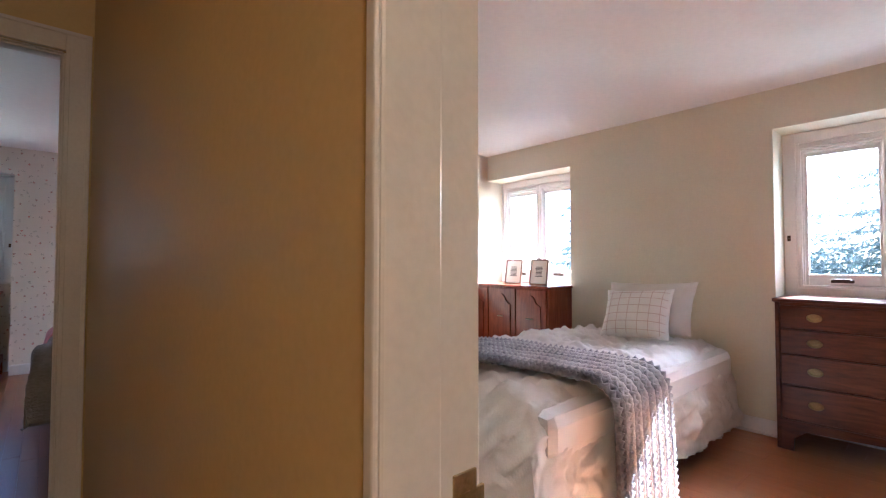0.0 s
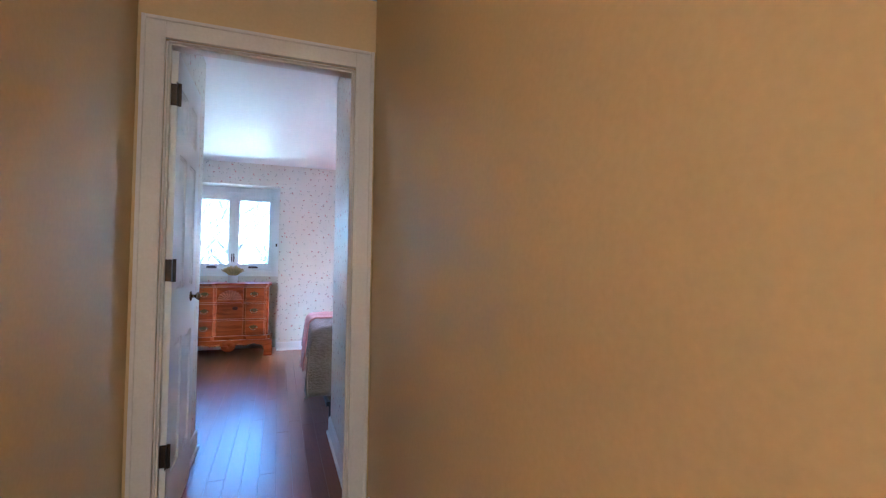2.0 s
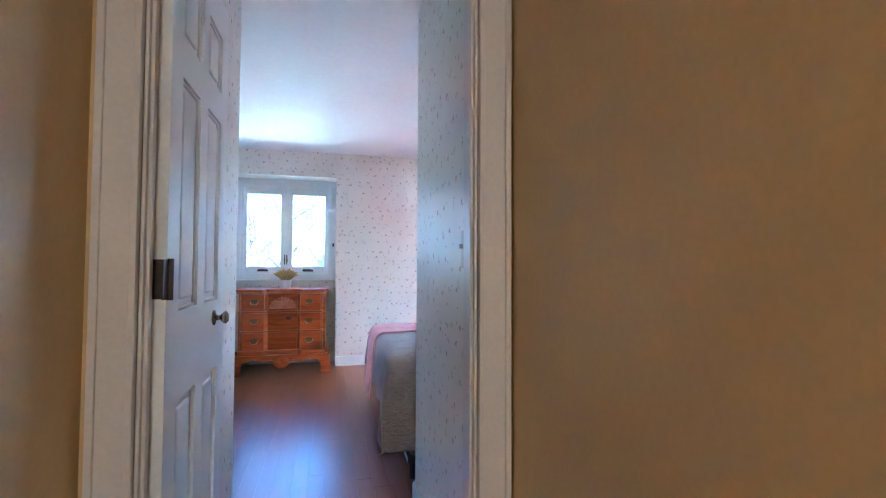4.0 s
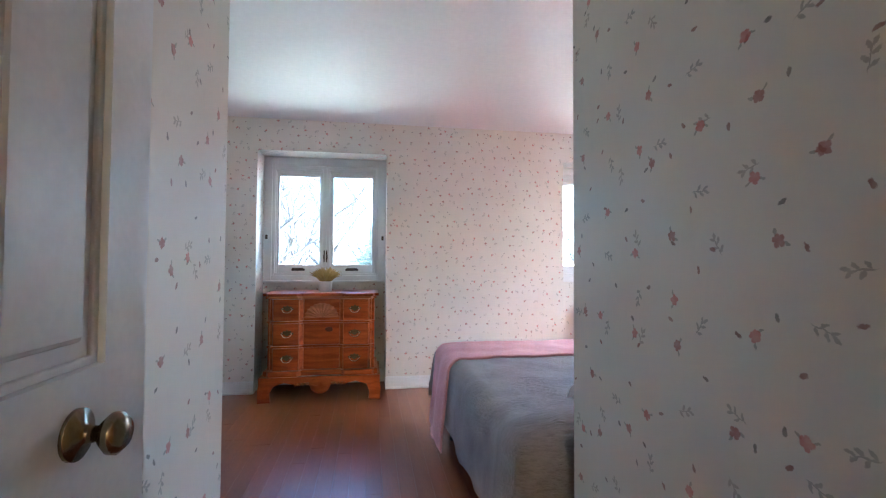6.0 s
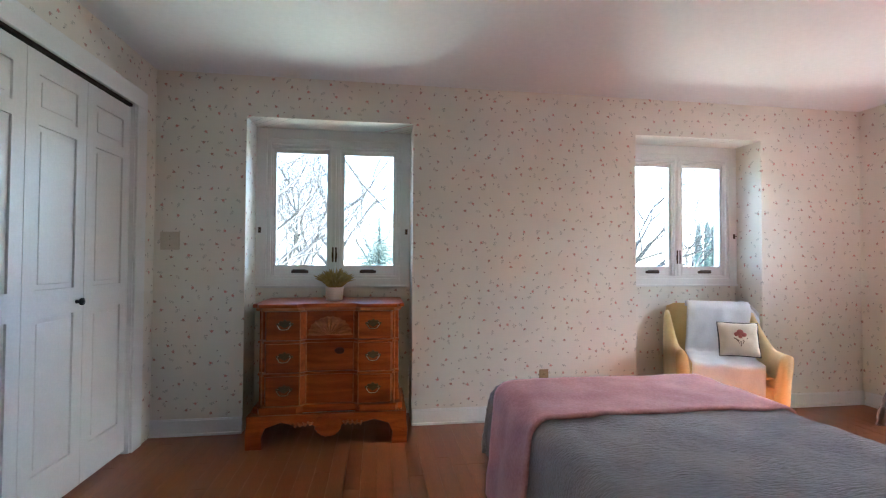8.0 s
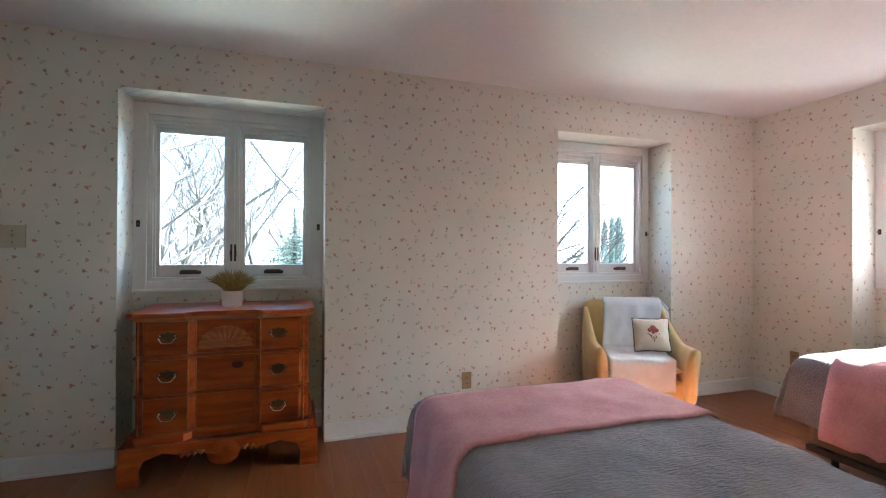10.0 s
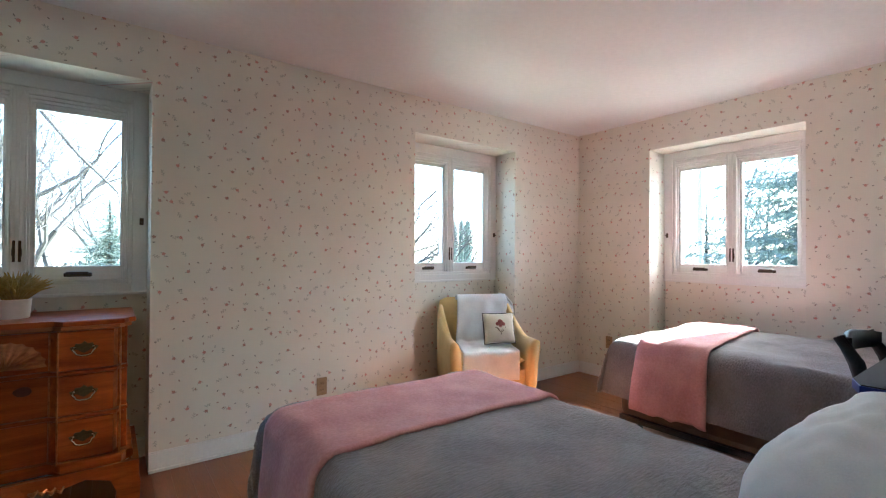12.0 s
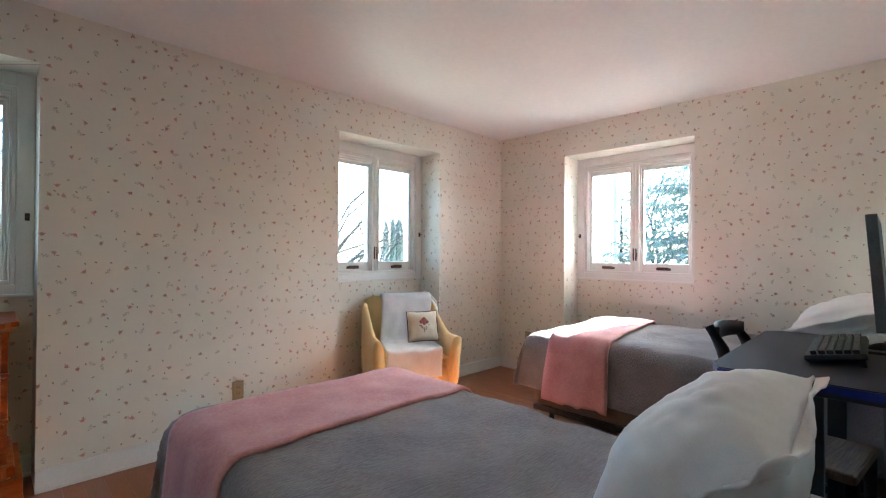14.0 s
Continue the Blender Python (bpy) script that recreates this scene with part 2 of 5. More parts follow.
structure("wall_hall_end", [(0.45, 1.80, -3.32, -3.2, 0, H)], M_HALL, "tan painted end wall of the hall")
structure("wall_east_second_room", alcove_wall("y", -1.6, 3.08, ((D1 - AW, AW), (E1 - AW, AW)), EAST2), M_ROOM2, "cream painted wall with two window alcoves")
structure("wall_second_room", [(1.70, EAST2, -1.72, -1.6, 0, H), (1.745, EAST, 2.825, 2.836, 0, H), (EAST, EAST2 + 0.4, 3.0, 3.08, 0, H), (1.70, 1.737, -1.6, -0.955, 0, H), (1.70, 1.737, -0.153, 2.825, 0, H), (1.70, 1.737, -0.955, -0.153, 2.035, H)], M_ROOM2, "cream painted side walls of the second bedroom")
structure("ceiling", [(-1.4, 5.6, 1.96, 6.5, H, H + 0.1)], M_CEIL, "white painted plaster ceiling", "ceiling")
structure("ceiling_hall", [(0.4, 1.72, -3.3, 1.96, H, H + 0.1)], M_CEIL, "white painted hall ceiling", "ceiling")
structure("ceiling_second_room", [(1.72, 5.6, -1.7, 1.96, H, H + 0.1)], M_CEIL, "white painted plaster ceiling", "ceiling")
structure("subfloor", [(-1.5, 5.7, -3.4, 6.5, -0.2, -0.012)], M_DARK, "dark timber subfloor", "floor")


def window_unit(name, m):
    """Casement pair with casing. Local x runs along the wall, y outwards from the room's wall face."""
    w = thing(name, "white painted double casement window with crank handles", "window", m, kind="structure")
    y0, y1 = DEEP - 0.022, DEEP - 0.001
    part("casing", blocks([(0.002, 0.074, y0, y1, 0.948, TOP - 0.002), (AW - 0.074, AW - 0.002, y0, y1, 0.948, TOP - 0.002),
                           (0.074, AW - 0.074, y0, y1, 2.02, TOP - 0.002), (0.074, AW - 0.074, y0, y1, 0.948, 1.0)], 0.003), M_TRIM, w)
    part("sill", blocks([(0.001, AW - 0.001, y0 - 0.014, y0, 0.935, 0.952)], 0.003), M_TRIM, w)
    f0, f1 = DEEP - 0.010, DEEP + 0.12
    part("window_frame", blocks([(0.074, 0.094, f0, f1, 1.0, 2.02), (AW - 0.094, AW - 0.074, f0, f1, 1.0, 2.02), (0.094, AW - 0.094, f0, f1, 2.0, 2.02),
                                 (0.094, AW - 0.094, f0, f1, 1.0, 1.02), (0.53, 0.582, f0 - 0.004, f1, 1.02, 2.0),
                                 (0.547, 0.565, f0 - 0.010, f0, 1.02, 2.0)], 0.003), M_TRIM, w)
    for a, b in ((0.0945, 0.5295), (0.5825, AW - 0.0945)):
        s0, s1 = DEEP + 0.022, DEEP + 0.06
        # two steps of moulding round each light, deeper at the head
        part("stop", blocks([(a, a + 0.009, f0 - 0.007, s0, 1.021, 1.999), (b - 0.009, b, f0 - 0.007, s0, 1.021, 1.999), (a + 0.009, b - 0.009, f0 - 0.012, s0, 1.984, 1.999),
                             (a + 0.009, b - 0.009, f0 - 0.004, s0, 1.966, 1.983), (a + 0.0095, a + 0.019, f0 + 0.012, s0, 1.021, 1.9655), (b - 0.019, b - 0.0095, f0 + 0.012, s0, 1.021, 1.9655),
                             (a + 0.019, b - 0.019, f0 + 0.012, s0, 1.950, 1.9655)], 0.0025), M_TRIM, w)
        gx0, gx1, gz0, gz1 = a + 0.036, b - 0.03, 1.097, 1.925
        sash = part("sash", blocks([(a, gx0, s0, s1, 1.0205, 1.9995), (gx1, b, s0, s1, 1.0205, 1.9995), (gx0, gx1, s0, s1, 1.0205, gz0), (gx0, gx1, s0, s1, gz1, 1.9995)], 0.004), M_TRIM, w)
        pane = part("pane", blocks([(gx0 - 0.004, gx1 + 0.004, s0 + 0.022, s0 + 0.026, gz0 - 0.004, gz1 + 0.004)]), M_GLASS, sash, "clear glass pane")
        pane.visible_shadow = False
        part("glazing_bead", blocks([(gx0 - 0.006, gx0 + 0.004, s0 - 0.004, s0 + 0.004, gz0, gz1), (gx1 - 0.004, gx1 + 0.006, s0 - 0.004, s0 + 0.004, gz0, gz1),
                                     (gx0 - 0.006, gx1 + 0.006, s0 - 0.004, s0 + 0.004, gz1 - 0.004, gz1 + 0.006)], 0.002), M_TRIM, sash)
        c = (a + b) / 2
        bm = blocks([(c - 0.06, c + 0.06, f0 - 0.016, f0 + 0.004, 1.040, 1.062)], 0.006)
        box(bm, c - 0.05, c + 0.045, f0 - 0.034, f0 - 0.014, 1.056, 1.068, 0.005)
        part("crank_handle", bm, M_BRONZE, w, "dark bronze folding crank")
    for c in (0.545, 0.567):
        bm = blocks([(c - 0.006, c + 0.006, f0 - 0.012, f0 - 0.003, 1.12, 1.23)], 0.003)
        box(bm, c - 0.009, c + 0.009, f0 - 0.010, f0 - 0.003, 1.15, 1.19, 0.003)
        part("sash_lock", bm, M_BRONZE, w, "dark sash lock lever")
    for c in (0.03, AW - 0.03):
        bm = blocks([(c - 0.010, c + 0.010, y0 - 0.006, y0, 1.33, 1.37)], 0.002)
        box(bm, c - 0.004, c + 0.004, y0 - 0.03, y0 - 0.005, 1.345, 1.353, 0.002)
        part("curtain_hook", bm, M_BRONZE, w, "small dark hook")
    return w


WEST_TURN = -90
window_unit("window_1", pose(A0, NORTH, 0))
window_unit("window_2", pose(B0, NORTH, 0) @ Matrix.Diagonal((1.065 / AW, 1, 1, 1)))
window_unit("window_3", pose(EAST, C1, 0, rz=WEST_TURN))
window_unit("window_4", pose(EAST2, D1, 0, rz=WEST_TURN))
window_unit("window_5", pose(EAST2, E1, 0, rz=WEST_TURN))

# ---- more materials ----
def wood(name, dark, light, rough=0.35, stretch=(1, 8, 8), knots=0.0, scale=5.0):
    """Wood with long grain along local x and, if asked, dark knots."""
    m, n, l, b = material(name)
    tc, mp = n.new("ShaderNodeTexCoord"), n.new("ShaderNodeMapping")
    mp.inputs["Scale"].default_value = stretch
    l.new(tc.outputs["Object"], mp.inputs[0])
    grain, fine = node(n, "ShaderNodeTexNoise", Scale=scale, Detail=6.0, Distortion=0.8), node(n, "ShaderNodeTexNoise", Scale=scale * 14, Detail=4.0)
    l.new(mp.outputs[0], grain.inputs["Vector"]), l.new(mp.outputs[0], fine.inputs["Vector"])
    mx = n.new("ShaderNodeMath")
    mx.operation = "MULTIPLY_ADD"
    mx.inputs[1].default_value = 0.35
    l.new(fine.outputs[0], mx.inputs[0]), l.new(grain.outputs[0], mx.inputs[2])
    r = ramp(n, [(0.45, dark), (0.85, light)])
    l.new(mx.outputs[0], r.inputs[0])
    color = r.outputs[0]
    if knots:
        v = node(n, "ShaderNodeTexVoronoi", Scale=knots)
        mp2 = n.new("ShaderNodeMapping")
        mp2.inputs["Scale"].default_value = (0.55, 1, 1)
        l.new(tc.outputs["Object"], mp2.inputs[0]), l.new(mp2.outputs[0], v.inputs["Vector"])
        k = ramp(n, [(0.08, (0.15, 0.12, 0.12)), (0.22, (1, 1, 1))])
        l.new(v.outputs["Distance"], k.inputs[0])
        mul = n.new("ShaderNodeMix")
        mul.data_type, mul.blend_type = "RGBA", "MULTIPLY"
        mul.inputs[0].default_value = 0.8
        l.new(color, mul.inputs[6]), l.new(k.outputs[0], mul.inputs[7])
        color = mul.outputs[2]
    l.new(color, b.inputs["Base Color"])
    bp = node(n, "ShaderNodeBump", Strength=0.15, Distance=0.002)
    l.new(fine.outputs[0], bp.inputs["Height"]), l.new(bp.outputs[0], b.inputs["Normal"])
    b.inputs["Roughness"].default_value = rough
    return m


def cloth(name, dark, light, weave=220.0, rough=0.85, bump=0.35, ridges=None, depth=0.002):
    """Woven cloth; ridges (count per metre along x, y) give a quilted relief."""
    m, n, l, b = material(name)
    tc = n.new("ShaderNodeTexCoord")
    big, fine = node(n, "ShaderNodeTexNoise", Scale=6.0, Detail=4.0), node(n, "ShaderNodeTexNoise", Scale=weave, Detail=3.0)
    l.new(tc.outputs["Object"], big.inputs["Vector"])
    src = tc.outputs["Object"]
    if ridges:
        mp = n.new("ShaderNodeMapping")
        mp.inputs["Scale"].default_value = ridges
        l.new(src, mp.inputs[0])
        src = mp.outputs[0]
        fine.inputs["Scale"].default_value = 1.0
    l.new(src, fine.inputs["Vector"])
    mx = n.new("ShaderNodeMath")
    mx.operation = "MULTIPLY_ADD"
    mx.inputs[1].default_value = 0.6
    l.new(fine.outputs[0], mx.inputs[0]), l.new(big.outputs[0], mx.inputs[2])
    r = ramp(n, [(0.55, dark), (1.0, light)])
    l.new(mx.outputs[0], r.inputs[0]), l.new(r.outputs[0], b.inputs["Base Color"])
    bp = node(n, "ShaderNodeBump", Strength=bump, Distance=depth)
    l.new(fine.outputs[0], bp.inputs["Height"]), l.new(bp.outputs[0], b.inputs["Normal"])
    b.inputs["Roughness"].default_value = rough
    b.inputs["Sheen Weight"].default_value = 0.15
    return m


M_PINE = wood("knotty_pine", (0.21, 0.036, 0.004), (0.45, 0.104, 0.015), 0.32, knots=3.2, scale=3.0)
M_PINE_EDGE = wood("worn_pine_edge", (0.30, 0.080, 0.020), (0.56, 0.20, 0.066), 0.34)
M_MAHOGANY = wood("dark_mahogany", (0.055, 0.017, 0.008), (0.135, 0.043, 0.019), 0.3)
M_CHERRY = wood("red_cherry", (0.17, 0.036, 0.014), (0.30, 0.075, 0.030), 0.25, stretch=(8, 8, 1))
M_BLACKWOOD = wood("black_painted_wood", (0.005, 0.005, 0.006), (0.014, 0.013, 0.013), 0.5)
M_GREY = cloth("grey_quilt", (0.225, 0.190, 0.175), (0.345, 0.296, 0.272), ridges=(40, 150, 90), bump=0.8, depth=0.013)
M_PINK = cloth("pink_fleece", (0.58, 0.24, 0.225), (0.75, 0.375, 0.35), 90, 0.95, 0.7)
M_WHITE = cloth("white_cotton", (0.80, 0.78, 0.75), (0.88, 0.86, 0.83), 300, 0.85, 0.2)
M_THROW = cloth("white_woven_throw", (0.70, 0.70, 0.72), (0.82, 0.82, 0.84), 120, 0.95, 0.6)
M_COMFORTER = cloth("ivory_comforter", (0.74, 0.71, 0.66), (0.86, 0.83, 0.79), 200, 0.8, 0.2)
M_YELLOW = cloth("yellow_upholstery", (0.66, 0.46, 0.19), (0.78, 0.58, 0.27), 260, 0.7, 0.2)
M_KNIT = cloth("grey_knit", (0.17, 0.17, 0.19), (0.58, 0.57, 0.58), ridges=(55, 55, 55), bump=0.7, depth=0.012)
M_KNIT_PALE = cloth("pale_knit", (0.42, 0.41, 0.42), (0.78, 0.76, 0.74), ridges=(55, 55, 55), bump=0.7, depth=0.012)
M_CHARCOAL = cloth("charcoal_knit", (0.06, 0.06, 0.07), (0.34, 0.33, 0.34), ridges=(55, 55, 55), bump=0.7, depth=0.012)
M_TAUPE = cloth("brown_box_spring", (0.13, 0.09, 0.06), (0.20, 0.15, 0.10), 200)
M_CUSHION = cloth("cream_cushion", (0.66, 0.58, 0.46), (0.76, 0.69, 0.56), 300)
M_RUSH = cloth("woven_rush", (0.09, 0.05, 0.022), (0.22, 0.13, 0.06), ridges=(8, 90, 8), bump=0.8, depth=0.01)
M_CORD = surface("dark_cord", (0.03, 0.025, 0.025), (0.06, 0.05, 0.05), 30, 200, 0.8, 0.1)
M_ROSE = surface("rose_thread", (0.30, 0.09, 0.08), (0.42, 0.15, 0.12), 30, 200, 0.8, 0.2)
M_LEAFTHREAD = surface("brown_thread", (0.14, 0.10, 0.07), (0.22, 0.16, 0.11), 30, 200, 0.8, 0.2)
M_POT = surface("white_ceramic", (0.74, 0.74, 0.72), (0.82, 0.82, 0.80), 8, 60, 0.3, 0.03)
M_PLANT = surface("yellow_green_foliage", (0.26, 0.17, 0.03), (0.50, 0.36, 0.10), 60, 200, 0.6, 0.1)
M_DESK = surface("black_desk_laminate", (0.010, 0.010, 0.012), (0.020, 0.020, 0.022), 4, 220, 0.5, 0.15)
M_BLUE = surface("blue_edge_band", (0.012, 0.022, 0.16), (0.02, 0.035, 0.24), 6, 90, 0.35, 0.05)
M_PLASTIC = surface("black_plastic", (0.012, 0.012, 0.013), (0.025, 0.025, 0.026), 8, 180, 0.45, 0.08)
M_KEY = surface("black_key_plastic", (0.012, 0.012, 0.013), (0.022, 0.022, 0.024), 8, 180, 0.3, 0.05)
M_SILVER = surface("silver_plastic", (0.06, 0.06, 0.06), (0.10, 0.10, 0.10), 8, 120, 0.4, 0.05)
M_IVORY = surface("ivory_plastic", (0.50, 0.45, 0.34), (0.58, 0.53, 0.42), 8, 90, 0.4, 0.04)
M_TANPLATE = surface("tan_plastic", (0.30, 0.20, 0.10), (0.38, 0.26, 0.14), 8, 90, 0.4, 0.04)
M_KNOB = surface("dark_brass_knob", (0.20, 0.15, 0.09), (0.36, 0.29, 0.19), 20, 120, 0.2, 0.03, metal=1.0)
M_PRINT = surface("print_paper", (0.74, 0.72, 0.66), (0.80, 0.78, 0.72), 12, 120, 0.7, 0.03)
M_FRAMEWOOD = wood("frame_wood", (0.12, 0.05, 0.025), (0.22, 0.10, 0.05), 0.4)
M_LINEN = cloth("warm_linen", (0.64, 0.60, 0.54), (0.74, 0.70, 0.64), 260)
for dull in (M_BLACKWOOD, M_DESK, M_PLASTIC, M_KEY, M_MAHOGANY, M_PINE):
    dull.node_tree.nodes["Principled BSDF"].inputs["Specular IOR Level"].default_value = 0.22
M_STRIPE = cloth("plaid_line", (0.55, 0.42, 0.38), (0.64, 0.50, 0.46), 260)


# ---- shape helpers ----
def grid_mesh(nu, nv, place, closed_u=False):
    """A sheet of nu x nv cells whose corners place(u, v) gives, u and v from 0 to 1."""
    bm = bmesh.new()
    rows = [[bm.verts.new(place(i / nu, j / nv)) for i in range(nu if closed_u else nu + 1)] for j in range(nv + 1)]
    for j in range(nv):
        for i in range(nu):
            k = (i + 1) % nu if closed_u else i + 1
            bm.faces.new((rows[j][i], rows[j][k], rows[j + 1][k], rows[j + 1][i]))
    return bm


def tube(bm, points, radii, sides=8, cap=True):
    """A round rod through points."""
    rings = []
    for i, p in enumerate(points):
        p = Vector(p)
        a, c = Vector(points[max(i - 1, 0)]), Vector(points[min(i + 1, len(points) - 1)])
        way = (c - a).normalized()
        side = way.cross(Vector((0, 0, 1)) if abs(way.z) < 0.9 else Vector((1, 0, 0))).normalized()
        up = side.cross(way)
        r = radii[i] if isinstance(radii, (list, tuple)) else radii
        rings.append([bm.verts.new(p + r * (math.cos(t) * side + math.sin(t) * up)) for t in [2 * math.pi * k / sides for k in range(sides)]])
    for r0, r1 in zip(rings, rings[1:]):
        for k in range(sides):
            bm.faces.new((r0[k], r0[(k + 1) % sides], r1[(k + 1) % sides], r1[k]))
    if cap:
        bm.faces.new(rings[0]), bm.faces.new(rings[-1])
    return bm


def lathe(profile, sides=24):
    """A turned shape about z from (radius, z) pairs."""
    n = len(profile) - 1
    bm = grid_mesh(sides, n, lambda u, v: (profile[round(v * n)][0] * math.cos(2 * math.pi * u), profile[round(v * n)][0] * math.sin(2 * math.pi * u), profile[round(v * n)][1]), True)
    bmesh.ops.holes_fill(bm, edges=bm.edges)
    return bm


def prism(outline, y0, y1):
    """An outline in x and z pulled from y0 to y1."""
    bm = bmesh.new()
    a, b = [bm.verts.new((x, y0, z)) for x, z in outline], [bm.verts.new((x, y1, z)) for x, z in outline]
    bm.faces.new(a), bm.faces.new(b[::-1])
    for i in range(len(outline)):
        j = (i + 1) % len(outline)
        bm.faces.new((a[i], b[i], b[j], a[j]))
    return bm


def rounded(bm, width=0.004):
    bmesh.ops.bevel(bm, geom=[e for e in bm.edges if e.is_manifold and e.calc_face_angle(0) > 0.6], offset=width, segments=2, affect="EDGES", profile=0.5)
    return bm


def thicken(ob, thickness=0.008):
    mod = ob.modifiers.new("thickness", "SOLIDIFY")
    mod.thickness, mod.offset = thickness, -1
    return ob


def drape(x0, x1, y0, y1, top, r, hang, cells=0.03, lift=0.0, folds=0.012, waves=9.0, wrinkle=0.006, seed=0.0, sag=0.0, span=None, flared=0.10):
    """Cloth laid over a block: hang = how far it falls past the x0, x1, y0 and y1 sides; span limits it to a band of y."""
    hx0, hx1, hy0, hy1 = hang
    s0, s1, t0, t1 = x0 - hx0, x1 + hx1, y0 - hy0, y1 + hy1
    if span:
        t0, t1 = span
    nu, nv = max(8, int((s1 - s0) / cells)), max(6, int((t1 - t0) / cells))

    def fall(s, a, b):
        """Position and drop along one direction."""
        arc = r * math.pi / 2
        for edge, sign in ((a, -1), (b, 1)):
            past = sign * (s - edge) + r
            if past > 0:
                if past < arc:
                    k = past / r
                    return edge + sign * (-r + r * math.sin(k)), r * (1 - math.cos(k)), sign
                return edge, r + past - arc, sign
        return s, 0.0, 0

    def place(u, v):
        s, t = s0 + u * (s1 - s0), t0 + v * (t1 - t0)
        x, dx, sx = fall(s, x0, x1)
        y, dy, sy = fall(t, y0, y1)
        drop = math.hypot(dx, dy) if dx and dy else max(dx, dy)
        drop = min(drop, max(hx0 if sx < 0 else hx1, hy0 if sy < 0 else hy1))
        out = folds * min(1, drop / 0.25)
        ripple = 0.5 + 0.5 * math.sin(waves * (t if dx > dy else s) * 2 + 3 * noise.noise((s * 2, t * 2, seed)))
        wr = wrinkle * noise.noise((s * 5 + seed, t * 5, 1.0)) + 0.5 * wrinkle * noise.noise((s * 14, t * 14 + seed, 2.0))
        flare = flared * drop
        middle = (1 - ((s - x0) / (x1 - x0) * 2 - 1) ** 2) if x0 < s < x1 else 0
        return (x + sx * (out * ripple + flare * bool(dx) + lift) + (wr if dx else 0), y + sy * (out * ripple + flare * bool(dy) + lift) + (wr if dy else 0),
                top - drop + lift + wr * (0.4 if drop > r else 1) + sag * middle)

    return grid_mesh(nu, nv, place)


def pillow_shape(w, d, h, flange=0.0, seed=0.0, n=26, wrinkle=0.012):
    """A stuffed cushion, w x d, h thick, lying flat on z = 0."""
    bm = bmesh.new()
    sheets = []
    for sign in (1, -1):
        rows = []
        for j in range(n + 1):
            row = []
            for i in range(n + 1):
                u, v = 2 * i / n - 1, 2 * j / n - 1
                uu, vv = min(1, abs(u) * (1 + flange)), min(1, abs(v) * (1 + flange))
                puff = max(0, (1 - uu ** 2.6)) ** 0.55 * max(0, (1 - vv ** 2.6)) ** 0.55
                pull = 1 - 0.07 * (1 - v * v) * abs(u) ** 2 - 0.0 * u
                pull2 = 1 - 0.07 * (1 - u * u) * abs(v) ** 2
                wr = wrinkle * (noise.noise((u * 2.5 + seed, v * 2.5, sign)) + 0.6 * noise.noise((u * 7 + seed, v * 5, 3 + sign))) * (0.3 + puff)
                wave = 0.003 * math.sin(9 * (u + v) + seed) * (1 - puff)
                row.append(bm.verts.new((u * w / 2 * pull, v * d / 2 * pull2, h / 2 + sign * (0.003 + puff * h / 2) + wr + wave)))
            rows.append(row)
        sheets.append(rows)
    for rows in sheets:
        for j in range(n):
            for i in range(n):
                bm.faces.new((rows[j][i], rows[j][i + 1], rows[j + 1][i + 1], rows[j + 1][i]))
    ring = lambda rows: [rows[0][i] for i in range(n)] + [rows[j][n] for j in range(n)] + [rows[n][i] for i in range(n, 0, -1)] + [rows[j][0] for j in range(n, 0, -1)]
    a, b = ring(sheets[0]), ring(sheets[1])
    for i in range(len(a)):
        j = (i + 1) % len(a)
        bm.faces.new((a[i], a[j], b[j], b[i]))
    return bm


# ---- trim ----
def baseboard(name, runs, mat=M_TRIM):
    """Runs of (x0, y0, x1, y1, nx, ny): from one end to the other, with the way out of the wall."""
    top = thing(name, "white painted baseboard with a small shoe moulding", "baseboard", kind="structure")
    for x0, y0, x1, y1, nx, ny in runs:
        bm = bmesh.new()
        for z0, z1, out in ((0.0, 0.098, 0.014), (0.098, 0.106, 0.010), (0.0, 0.016, 0.026)):
            box(bm, min(x0, x1, x0 + nx * out, x1 + nx * out), max(x0, x1, x0 + nx * out, x1 + nx * out), min(y0, y1, y0 + ny * out, y1 + ny * out), max(y0, y1, y0 + ny * out, y1 + ny * out), z0, z1, 0.002)
        part("board", bm, mat, top)
    return top


baseboard("baseboard_bedroom", [(-0.56, NORTH, A0, NORTH, 0, -1), (AW, NORTH, B0, NORTH, 0, -1), (B0 + 1.065, NORTH, EAST, NORTH, 0, -1), (EAST, NORTH - 0.026, EAST, C1, -1, 0),
                                (EAST, C1 - AW, EAST, 2.96, -1, 0), (A0, NORTH + DEEP, AW, NORTH + DEEP, 0, -1), (B0, NORTH + DEEP, B0 + 1.065, NORTH + DEEP, 0, -1), (EAST + DEEP, C1, EAST + DEEP, C1 - AW, -1, 0),
                                (0.66, 2.0, 0.66, 2.96, 1, 0), (1.467, 2.0, 1.467, 2.96, -1, 0), (-0.56, 2.96, 0.66, 2.96, 0, 1), (1.467, 2.96, EAST - 0.026, 2.96, 0, 1)])
baseboard("baseboard_second_room", [(EAST2, D1 - AW, EAST2, E1, -1, 0), (EAST2, E1 - AW, EAST2, -1.6, -1, 0), (EAST2 + DEEP, E1, EAST2 + DEEP, E1 - AW, -1, 0)])
baseboard("baseboard_hall", [(0.568, 1.87, 0.568, -3.2, 1, 0)], M_CASING)
baseboard("baseboard_hall_east", [(0, 0.0, 0, 2.0, -1, 0)], M_CASING).matrix_basis = HALL_EAST


